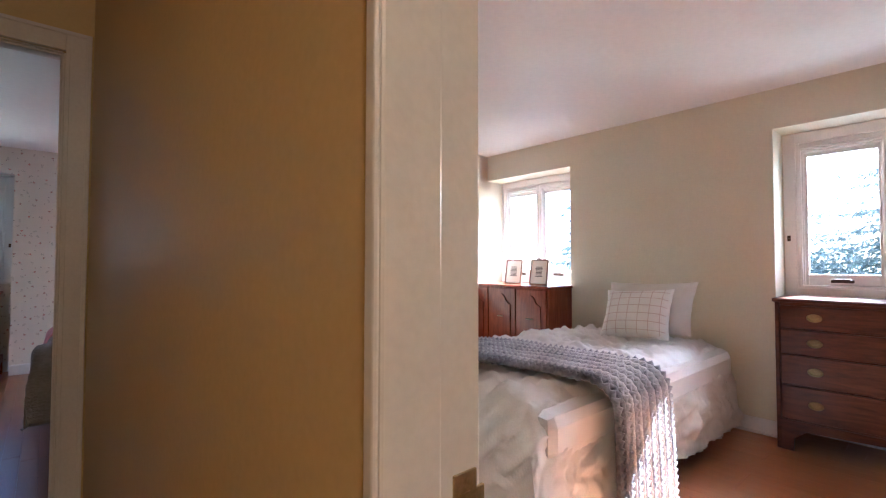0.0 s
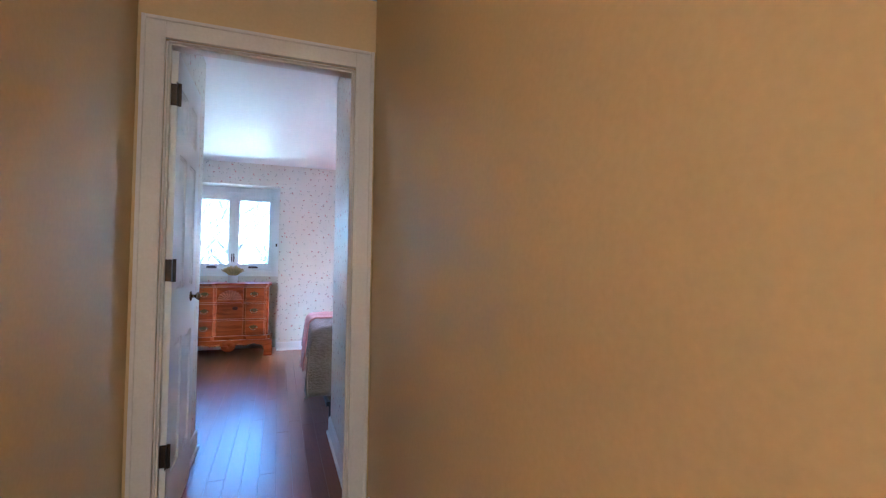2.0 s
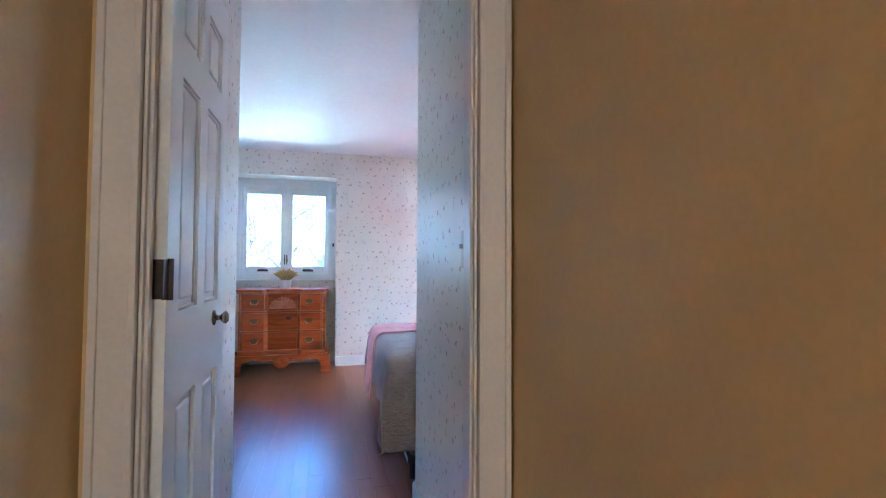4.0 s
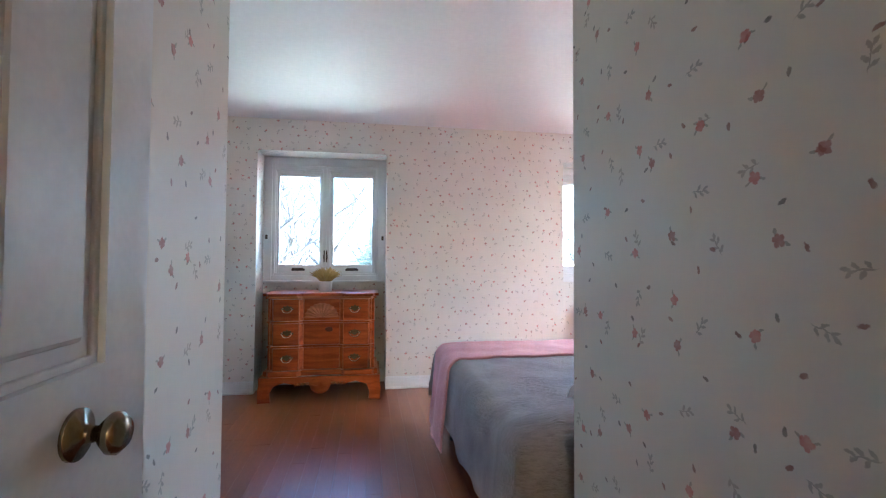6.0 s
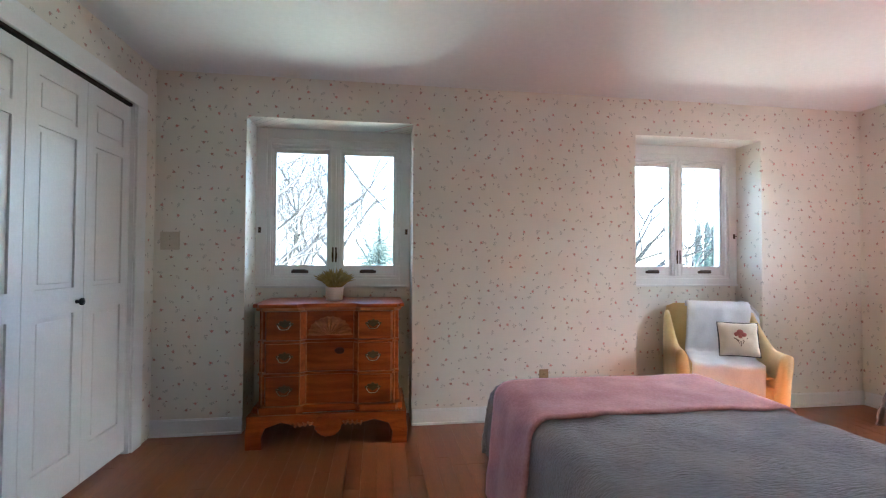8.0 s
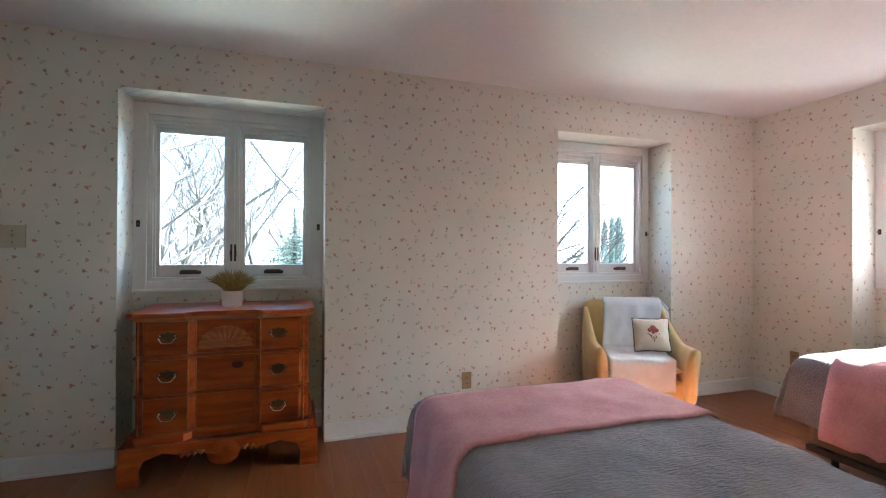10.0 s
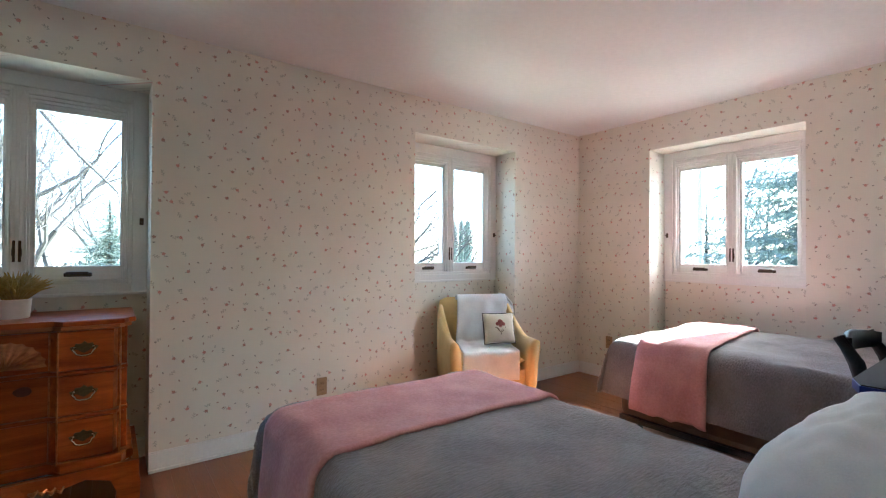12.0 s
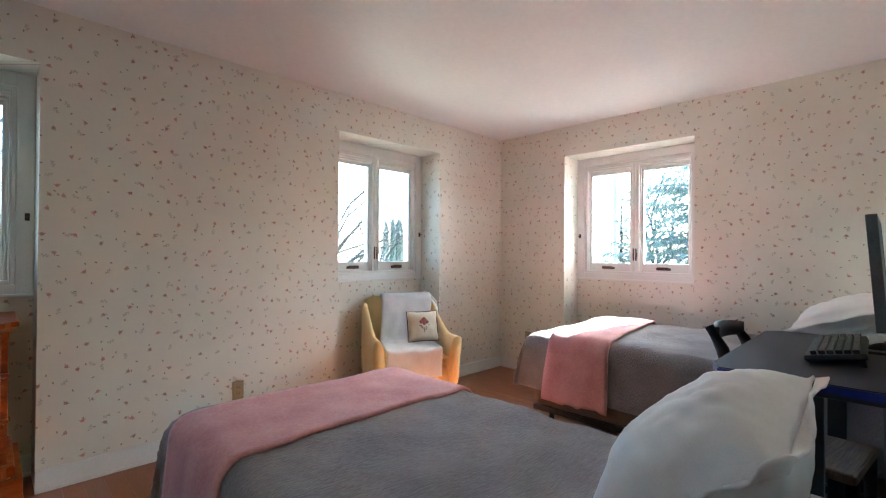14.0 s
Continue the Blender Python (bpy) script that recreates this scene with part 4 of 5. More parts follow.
hem = part("flange", grid_mesh(120, 4, flange_place), M_WHITE, plump, "ruffled cotton flange", True)
thicken(hem, 0.006)
pillow(pose(4.12, 3.22, 0.655, rx=-6), 0.68, 0.46, 0.15, 0.06, 4.0, M_WHITE, "white cotton pillow lying flat on the bed", "bed pillows")
pillow(pose(4.10, 3.20, 0.80, rx=-20), 0.66, 0.46, 0.16, 0.08, 7.0, M_WHITE, "white cotton pillow stacked on another", "bed pillows")


# ---- armchair with throw and cushion ----
CHAIR = pose(3.325, 5.83, 0, rz=-24) @ Matrix.Diagonal((0.82, 0.90, 0.97, 1))
chair = thing("armchair", "yellow upholstered armchair with flared arms in the window alcove", "armchair", CHAIR)
part("seat_frame", blocks([(-0.34, 0.34, -0.28, 0.26, 0.16, 0.32)], 0.03), M_YELLOW, chair, "", True)
part("seat", pillow_shape(0.62, 0.58, 0.15, 0.0, 3.0, 18, 0.004), M_YELLOW, chair, "padded yellow seat", True, pose(0, -0.02, 0.315))
part("welt", blocks([(-0.345, 0.345, -0.286, -0.278, 0.312, 0.320)], 0.002), M_YELLOW, chair)
back_line = [(-0.36, 0.16), (-0.36, 0.70), (-0.335, 0.815), (-0.27, 0.840), (0.27, 0.840), (0.335, 0.815), (0.36, 0.70), (0.36, 0.16)]
part("backrest", rounded(prism(back_line, 0.0, 0.12), 0.02), M_YELLOW, chair, "tall padded back", True, pose(0, 0.22, 0, rx=-8))
for sx in (-1, 1):
    def arm_place(u, v, sx=sx):
        y = -0.34 + u * 0.60
        roll = 0.032 * (1 - u) ** 1.5
        h = 0.56 + 0.22 * max(0, (u - 0.35) / 0.65) ** 1.4
        a = v * 2 * math.pi
        thick = 0.038 + 0.010 * (1 - u)
        zc, half = (0.17 + h) / 2, (h - 0.17) / 2
        k = math.sin(a)
        z = zc + half * (abs(k) ** 0.6) * (1 if k > 0 else -1)
        flare = roll * max(0, (z - 0.35) / 0.25) ** 1.3
        return (sx * (0.355 + flare) + thick * (1 if math.cos(a) > 0 else -1) * abs(math.cos(a)) ** 0.6, y - 0.035 * max(0, (z - 0.3) / 0.25) * (1 - u), z)
    bm = bmesh.new()
    n, k = 14, 20
    rings = [[bm.verts.new(arm_place(i / n, j / k)) for j in range(k)] for i in range(n + 1)]
    for r0, r1 in zip(rings, rings[1:]):
        for j in range(k):
            bm.faces.new((r0[j], r0[(j + 1) % k], r1[(j + 1) % k], r1[j]))
    bm.faces.new(rings[0]), bm.faces.new(rings[-1])
    part("arm", bm, M_YELLOW, chair, "padded flared arm", True)
    for y in (-0.25, 0.24):
        bm = bmesh.new()
        tube(bm, [(sx * 0.32, y, 0.0), (sx * 0.31, y, 0.17)], [0.014, 0.024], 8)
        part("leg", bm, M_PINE_EDGE, chair, "pale wooden leg", True)


def throw_place(u, v):
    """The throw runs down the back, over the seat and off its front."""
    s = v * 1.25
    x = -0.18 + u * 0.53 + 0.012 * math.sin(6 * v) - 0.11 * v
    wr = 0.010 * noise.noise((u * 5, v * 7, 9.0)) + 0.0025 * math.sin(u * 22 + 5 * noise.noise((u * 2, v * 3, 1)))
    if s < 0.12:
        return (x, 0.345 - 0.09 * s, 0.79 + 0.5 * s)
    if s < 0.55:
        k = (s - 0.12) / 0.43
        return (x, 0.300 - 0.055 * min(1, k * 8) - 0.085 * k + wr, 0.862 - 0.385 * k)
    if s < 0.98:
        k = (s - 0.55) / 0.43
        return (x, 0.16 - 0.46 * k, 0.477 - 0.01 * k + wr)
    k = (s - 0.98) / 0.27
    return (x, -0.305 - 0.02 * k + wr, 0.462 - 0.21 * k)


throw = solid("throw_blanket", grid_mesh(24, 50, throw_place), M_THROW, "white woven throw draped over the yellow armchair", "blanket", smooth=True, m=CHAIR)
thicken(throw, 0.008)


def throw_wing(u, v):
    return (0.27 + 0.15 * u, 0.30 - 0.04 * u + 0.012 * math.sin(9 * v), 0.868 - 0.10 * u * u - v * (0.05 + 0.12 * u) + 0.006 * noise.noise((u * 6, v * 6, 2)))


wing = part("loose_corner", grid_mesh(10, 10, throw_wing), M_THROW, throw, "", True)
thicken(wing, 0.008)
cushion = thing("cushion", "cream square cushion with an embroidered flower and dark piping", "cushion", pose(3.41, 5.74, 0.462, rx=74, rz=-24) @ Matrix.Diagonal((0.86, 0.86, 0.9, 1)))
part("cover", pillow_shape(0.30, 0.28, 0.10, 0.0, 5.0, 16, 0.004), M_CUSHION, cushion, "", True, pose(0, 0.14, 0))
bm = bmesh.new()
rim = [(-0.148, 0.002), (-0.143, 0.14), (-0.148, 0.278), (0, 0.272), (0.148, 0.278), (0.143, 0.14), (0.148, 0.002), (0, 0.008), (-0.148, 0.002)]
tube(bm, [(x, y, 0.05) for x, y in rim], 0.005, 6)
part("piping", bm, M_CORD, cushion, "dark piping")
for x, y, r in ((0.0, 0.19, 0.026), (-0.028, 0.175, 0.018), (0.028, 0.172, 0.018), (0.0, 0.158, 0.016)):
    part("flower", lathe([(r, 0.0), (r * 0.7, 0.004), (0.001, 0.005)], 10), M_ROSE, cushion, "embroidered rose", False, pose(x, y, 0.1035))
for x, y, a in ((-0.02, 0.12, 30), (0.022, 0.118, -30), (0.0, 0.10, 0), (-0.03, 0.135, 60), (0.032, 0.135, -60)):
    part("leaf", blocks([(-0.004, 0.004, -0.022, 0.022, 0, 0.003)], 0.001), M_LEAFTHREAD, cushion, "embroidered leaf", False, pose(x, y, 0.1015, rz=a))


# ---- desk between the beds ----
desk = thing("desk", "black laminate desk with a blue edge and steel legs", "desk", pose(3.02, 3.22, 0))
top_line = [(-0.475, -0.22), (0.50, -0.22), (0.50, 0.20), (0.44, 0.25), (-0.40, 0.245), (-0.475, 0.215)]


def plate(pts, z0, z1):
    bm = prism(pts, z0, z1)
    for v in bm.verts:
        v.co = Vector((v.co.x, v.co.z, v.co.y))
    return bm


part("top", plate(top_line, 0.808, 0.832), M_DESK, desk, "black laminate top")
part("edge_band", plate([(x * 1.006, y * 1.012) for x, y in top_line], 0.806, 0.829), M_BLUE, desk, "blue edge band")
for x in (-0.40, 0.42):
    bm = blocks([(x - 0.02, x + 0.02, -0.20, 0.20, 0.0, 0.03), (x - 0.02, x + 0.02, -0.03, 0.03, 0.03, 0.78), (x - 0.02, x + 0.02, -0.20, 0.20, 0.78, 0.806)], 0.003)
    part("leg", bm, M_BLACK, desk, "black steel leg")
for sy in (-1, 1):
    bm = bmesh.new()
    tube(bm, [(-0.38, sy * 0.16, 0.79), (-0.05, sy * 0.16, 0.45)], 0.012, 6)
    part("brace", bm, M_BLACK, desk)

keyboard = thing("keyboard", "black computer keyboard lying on the desk", "keyboard", pose(3.06, 3.19, 0.846, rx=-10, rz=2))
part("case", blocks([(-0.22, 0.22, -0.078, 0.078, 0.0, 0.018)], 0.005), M_PLASTIC, keyboard)
for x in (-0.18, 0.18):
    part("foot", blocks([(x - 0.02, x + 0.02, -0.07, -0.055, -0.027, 0.002)], 0.002), M_PLASTIC, keyboard)
key_mesh = finish("key", blocks([(-0.0085, 0.0085, -0.0085, 0.0085, 0.017, 0.031)], 0.0025), M_KEY)
for j in range(6):
    for i in range(20):
        k = new("key", key_mesh)
        k.parent = keyboard
        k.matrix_basis = pose(-0.2 + i * 0.0208, -0.054 + j * 0.0212, 0)
monitor = thing("monitor", "slim black computer monitor with a silver rim", "monitor", pose(3.26, 3.07, 0.832))
part("screen", blocks([(-0.27, 0.27, -0.012, 0.012, 0.10, 0.48)], 0.004), M_PLASTIC, monitor, "", False, pose(0, 0, 0, rx=-4))
part("bezel", blocks([(-0.276, -0.268, -0.014, 0.016, 0.096, 0.484), (0.268, 0.276, -0.014, 0.016, 0.096, 0.484), (-0.268, 0.268, -0.014, 0.016, 0.478, 0.484)], 0.002), M_SILVER, monitor, "silver rim", False, pose(0, 0, 0, rx=-4))
part("stand", blocks([(-0.03, 0.03, -0.035, -0.015, 0.006, 0.25), (-0.12, 0.12, -0.09, 0.06, 0.0, 0.010)], 0.003), M_PLASTIC, monitor)
bm = bmesh.new()
bmesh.ops.create_uvsphere(bm, u_segments=16, v_segments=10, radius=1.0)
for v in bm.verts:
    v.co = Vector((v.co.x * 0.032, v.co.y * 0.055, max(0, v.co.z) * 0.034))
mouse = solid("mouse", bm, M_PLASTIC, "black computer mouse on the desk", "mouse", smooth=True, m=pose(3.22, 3.075, 0.832, rz=20))
solid("card_stand", rounded(prism([(-0.05, 0), (0.05, 0), (0.045, 0.02), (-0.03, 0.045)], -0.02, 0.02), 0.003), M_WHITE, "small white plastic stand on the desk", "stand", m=pose(3.36, 3.10, 0.832))

seat_chair = thing("wooden_chair", "black painted wooden chair with a woven rush seat", "chair", pose(3.16, 3.49, 0, rz=-7))
for x in (-0.13, 0.13):
    bm = bmesh.new()
    tube(bm, [(x, 0.06, 0.0), (x, 0.0, 0.45), (x * 1.02, -0.015, 0.62), (x, 0.035, 0.80), (x * 0.97, 0.085, 0.885)], [0.017, 0.019, 0.022, 0.024, 0.019], 10)
    part("back_post", bm, M_BLACKWOOD, seat_chair, "", True)
    bm = bmesh.new()
    tube(bm, [(x * 1.1, -0.36, 0.0), (x * 1.1, -0.36, 0.44)], [0.014, 0.02], 10)
    part("leg", bm, M_BLACKWOOD, seat_chair, "", True)
for z, y, h in ((0.858, 0.055, 0.055), (0.66, -0.005, 0.035)):
    n = 12
    bm = bmesh.new()
    for sgn in (0,):
        rows = [[bm.verts.new((-0.13 + 0.26 * i / n, y + yy + 0.03 * (1 - (2 * i / n - 1) ** 2), z + zz + (0.012 * (1 - (2 * i / n - 1) ** 2) if zz > 0 else 0))) for i in range(n + 1)] for yy, zz in ((-0.01, -h / 2), (-0.01, h / 2), (0.012, h / 2), (0.012, -h / 2))]
        for a in range(4):
            for i in range(n):
                bm.faces.new((rows[a][i], rows[a][i + 1], rows[(a + 1) % 4][i + 1], rows[(a + 1) % 4][i]))
    part("back_rail", bm, M_BLACKWOOD, seat_chair, "", True)
part("seat", blocks([(-0.19, 0.19, -0.38, 0.0, 0.43, 0.465)], 0.012), M_RUSH, seat_chair, "tan woven rush seat")
for y, z in ((-0.36, 0.2), (0.02, 0.25)):
    bm = bmesh.new()
    tube(bm, [(-0.17, y, z), (0.17, y, z)], 0.010, 8)
    part("stretcher", bm, M_BLACKWOOD, seat_chair, "", True)


# ---- second bedroom ----
bed = thing("bed", "full bed with a puffy ivory comforter", "bed", pose(3.9, 1.12, 0))
back = pose(-3.9, -1.12, 0)
part("mattress", blocks([(2.86, 5.02, 0.56, 1.70, 0.36, 0.575)], 0.06), M_WHITE, bed, "", False, back)
part("box_spring", blocks([(2.90, 5.02, 0.58, 1.68, 0.16, 0.355)], 0.03), M_CORD, bed, "dark covered box spring", False, back)
for x in (2.98, 4.9):
    for y in (0.66, 1.6):
        bm = bmesh.new()
        tube(bm, [(x, y, 0.0), (x, y, 0.16)], 0.02, 8)
        part("leg", bm, M_BLACK, bed, "", True, back)

quilt = drape(2.80, 5.06, 0.60, 1.76, 0.60, 0.15, (0.44, 0.0, 0.57, 0.4), 0.016, folds=0.022, waves=3.0, wrinkle=0.022, seed=3.0, sag=0.045)
for v in quilt.verts:
    # puffs between stitched lines, and short crisp wrinkles that run away from them
    p = v.co.copy()
    drop = max(0.0, 0.60 - p.z)
    s2, t2 = p.x, p.y - drop
    cell = abs(math.sin(s2 * 7.0 + 0.5 * noise.noise((s2 * 2, t2 * 2, 0)))) ** 0.5 * abs(math.sin(t2 * 6.0 + 0.4)) ** 0.5
    crease = abs(noise.noise((s2 * 9 + 3 * noise.noise((s2 * 3, t2 * 3, 4.0)), t2 * 9, 7.0))) + 0.5 * abs(noise.noise((s2 * 21, t2 * 17, 3.0)))
    out = 0.028 * cell + 0.046 * crease - 0.026
    if p.z > 0.50:
        v.co.z += out
    else:
        v.co.y -= out * (1 if p.y < 1.1 else -1)
        v.co.x -= out if p.x < 2.85 else 0
    v.co.z = max(v.co.z, 0.035 + 0.012 * noise.noise(p * 7))
part("comforter", quilt, M_COMFORTER, bed, "puffy ivory comforter with soft wrinkles", True, back)

knit_throw = thing("knitted_throw", "chunky grey and white knitted throw across the bed", "blanket")
for row in range(15):
    knit = bmesh.new()
    pts, radii = [], []
    for k in range(120):
        s = k * 0.0155
        if s < 1.13:
            y, z, out = 1.76 - s, 0.655 + 0.03 * math.sin(math.pi * min(1, s / 1.2)), 0
        elif s < 1.13 + 0.204:
            a = (s - 1.13) / 0.13
            y, z = 0.63 - 0.15 * math.sin(a), 0.525 + 0.14 * math.cos(a)
        else:
            y, z = 0.478 - 0.10 * (s - 1.334), 0.52 - (s - 1.334)
        x = 3.06 + row * 0.036 + 0.30 * max(0.0, 1.1 - y) - 0.10 * max(0, y - 1.1) - 0.16 * max(0, 0.55 - z)
        plait = 1 if (k + row) % 2 else -1
        pts.append((x + 0.006 * plait, y, z + 0.005 * plait + 0.006 * noise.noise((x * 6, y * 6, 0))))
        radii.append(0.0215 if k % 2 else 0.0145)
    tube(knit, pts, radii, 7)
    part("strand", knit, M_CHARCOAL if row in (0, 1) else (M_KNIT, M_KNIT_PALE)[row % 2], knit_throw, "", True)

pillow(pose(4.68, 1.01, 0.645, rx=0, ry=-63, rz=0) @ pose(0.19, 0, 0, rz=2), 0.40, 0.64, 0.16, 0.05, 8.0, M_LINEN, "pale linen pillow propped against the wall", "", 0.006)
plaid = thing("pillow", "white pillow with thin plaid lines", "pillow", pose(4.42, 0.98, 0.630, ry=-57, rz=4) @ pose(0.185, 0, 0, rz=4))
part("cover", pillow_shape(0.38, 0.46, 0.14, 0.03, 9.0, 22, 0.004), M_WHITE, plaid, "", True)


def cushion_top(u, v, w=0.38, d=0.46, h=0.14):
    uu, vv = min(1, abs(u) * 1.03), min(1, abs(v) * 1.03)
    puff = max(0, 1 - uu ** 2.6) ** 0.55 * max(0, 1 - vv ** 2.6) ** 0.55
    return Vector((u * w / 2 * (1 - 0.07 * (1 - v * v) * u * u), v * d / 2 * (1 - 0.07 * (1 - u * u) * v * v), h / 2 + 0.003 + puff * h / 2 + 0.002))


for k in range(6):
    c = -0.78 + k * 0.31
    for along in (0, 1):
        bm = bmesh.new()
        tube(bm, [cushion_top(*((s, c) if along else (c, s))) for s in [-0.93 + 1.86 * i / 16 for i in range(17)]], 0.0018, 4)
        part("stripe", bm, M_STRIPE, plaid, "thin brown line")

drawers = thing("chest_of_drawers", "dark mahogany chest with four drawers and oval pulls", "chest of drawers", pose(4.925, 0.295, 0, rz=-90))
part("body", blocks([(0.0, 0.022, 0.0, 0.44, 0.0, 0.925), (0.978, 1.0, 0.0, 0.44, 0.0, 0.925), (0.022, 0.978, 0.01, 0.44, 0.16, 0.925)], 0.003), M_MAHOGANY, drawers)
part("top", blocks([(-0.012, 1.012, -0.015, 0.45, 0.925, 0.95)], 0.006), M_MAHOGANY, drawers)
for z0, z1 in ((0.765, 0.905), (0.605, 0.755), (0.415, 0.595), (0.20, 0.405)):
    d = part("drawer", blocks([(0.028, 0.972, -0.004, 0.03, z0, z1)], 0.004), M_MAHOGANY, drawers)
    for x in (0.20, 0.80):
        bm = lathe([(0.026, 0.0), (0.024, 0.004), (0.001, 0.006)], 16)
        for v in bm.verts:
            v.co.x *= 1.5
        h = part("handle", bm, M_BRASS, d, "oval metal pull", True, pose(x, -0.004, (z0 + z1) / 2, rx=90))
        bm = bmesh.new()
        tube(bm, [(0.026 * math.cos(t), -0.014 * math.sin(t), 0.006 + 0.012 * math.sin(t)) for t in [math.pi * i / 8 for i in range(9)]], 0.003, 6)
        part("bail", bm, M_BRASS, h)
apron = [(0.022, 0.19), (0.022, 0.0), (0.085, 0.0), (0.09, 0.08), (0.15, 0.13), (0.5, 0.145), (0.85, 0.13), (0.91, 0.08), (0.915, 0.0), (0.978, 0.0), (0.978, 0.19)]
part("apron", prism(apron, 0.0, 0.02), M_MAHOGANY, drawers)

cabinet = thing("cabinet", "red cherry cabinet with arched panel doors", "cabinet", pose(4.73, 2.99, 0, rz=-90))
part("body", blocks([(0.0, 1.07, 0.02, 0.60, 0.05, 0.935)], 0.003), M_CHERRY, cabinet)
part("plinth", blocks([(0.01, 1.06, 0.03, 0.60, 0.0, 0.05)]), M_CHERRY, cabinet)
part("top", blocks([(-0.012, 1.082, -0.012, 0.61, 0.935, 0.96)], 0.006), M_CHERRY, cabinet)
for x0 in (0.012, 0.364, 0.716):
    d = part("door", blocks([(x0, x0 + 0.342, 0.0, 0.02, 0.07, 0.925)], 0.004), M_CHERRY, cabinet)
    a, b = x0 + 0.055, x0 + 0.287
    w = b - a
    arch = [(a, 0.14), (b, 0.14), (b, 0.78)] + [(b - w * t, 0.78 + 0.075 * math.sin(math.pi * t) ** 2 + (0.02 if 0.25 < t < 0.75 else 0)) for t in [k / 14 for k in range(1, 14)]] + [(a, 0.78)]
    part("panel", rounded(prism(arch, -0.012, 0.0), 0.006), M_CHERRY, d)
    bm = bmesh.new()
    tube(bm, [(x0 + 0.17 + 0.035 * math.cos(t), -0.014 - 0.014 * math.sin(t), 0.66) for t in [math.pi * i / 8 for i in range(9)]], 0.004, 6)
    part("handle", bm, M_BRASS, d, "brass bail handle")
for y in (2.52, 2.205):
    f = thing("picture_frame", "small wooden frame with a printed verse on the cabinet", "picture frame", pose(4.97, y, 0.96, ry=0, rz=-90), group="small framed prints")
    part("frame", blocks([(-0.105, -0.092, 0, 0.014, 0, 0.25), (0.092, 0.105, 0, 0.014, 0, 0.25), (-0.092, 0.092, 0, 0.014, 0, 0.013), (-0.092, 0.092, 0, 0.014, 0.237, 0.25)], 0.002), M_FRAMEWOOD, f, "", False, pose(0, 0, 0, rx=-9))
    pr = part("print", blocks([(-0.092, 0.092, 0.006, 0.012, 0.013, 0.237)]), M_PRINT, f, "white printed sheet", False, pose(0, 0, 0, rx=-9))
    rng = random.Random(int(y * 100))
    for k in range(8):
        w = rng.uniform(0.03, 0.05)
        part("text_bar", blocks([(-w, w, 0.0045, 0.006, 0.08 + k * 0.013, 0.087 + k * 0.013)]), M_CORD, pr, "dark line of small writing")
    part("easel", blocks([(-0.02, 0.02, 0.02, 0.10, 0.0, 0.008)]), M_FRAMEWOOD, f)

# assumed ceiling lamp behind the walker, unseen, added to light the hall warmly
lamp = thing("assumed_ceiling_lamp", "assumed flush frosted glass ceiling lamp, unseen, added to light the hall", "ceiling lamp", pose(1.05, -1.75, H))
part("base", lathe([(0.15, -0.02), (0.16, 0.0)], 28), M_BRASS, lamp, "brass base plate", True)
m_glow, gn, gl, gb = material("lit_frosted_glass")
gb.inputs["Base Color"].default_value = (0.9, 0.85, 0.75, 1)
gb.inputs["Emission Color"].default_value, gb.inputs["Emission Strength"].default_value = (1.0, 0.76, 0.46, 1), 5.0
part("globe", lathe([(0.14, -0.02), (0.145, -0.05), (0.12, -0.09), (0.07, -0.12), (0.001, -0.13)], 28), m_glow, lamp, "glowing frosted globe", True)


# ---- outdoors ----
M_GRASS = surface("dry_spring_grass", (0.25, 0.245, 0.17), (0.42, 0.395, 0.29), 0.15, 8, 0.95, 0.5, depth=0.05)
M_NEEDLE = surface("blue_green_needles", (0.045, 0.065, 0.055), (0.085, 0.115, 0.10), 2, 30, 0.7, 0.2)
M_SOFT_NEEDLE = surface("soft_teal_needles", (0.075, 0.10, 0.09), (0.12, 0.15, 0.135), 2, 30, 0.7, 0.2)
M_BARK = surface("grey_bark", (0.016, 0.014, 0.013), (0.042, 0.037, 0.033), 6, 60, 0.9, 0.5, depth=0.02)
M_POLE = surface("weathered_pole", (0.22, 0.20, 0.19), (0.34, 0.32, 0.30), 3, 40, 0.8, 0.2)
GROUND = -3.2
bm = bmesh.new()
bmesh.ops.create_grid(bm, x_segments=40, y_segments=40, size=1500)
tagged(new("ground", finish("ground", bm, M_GRASS)), "dry spring lawn reaching to the horizon", "ground", kind="structure").location = (0, 0, GROUND)
bpy.data.objects["ground"].data.materials[0] = M_GRASS


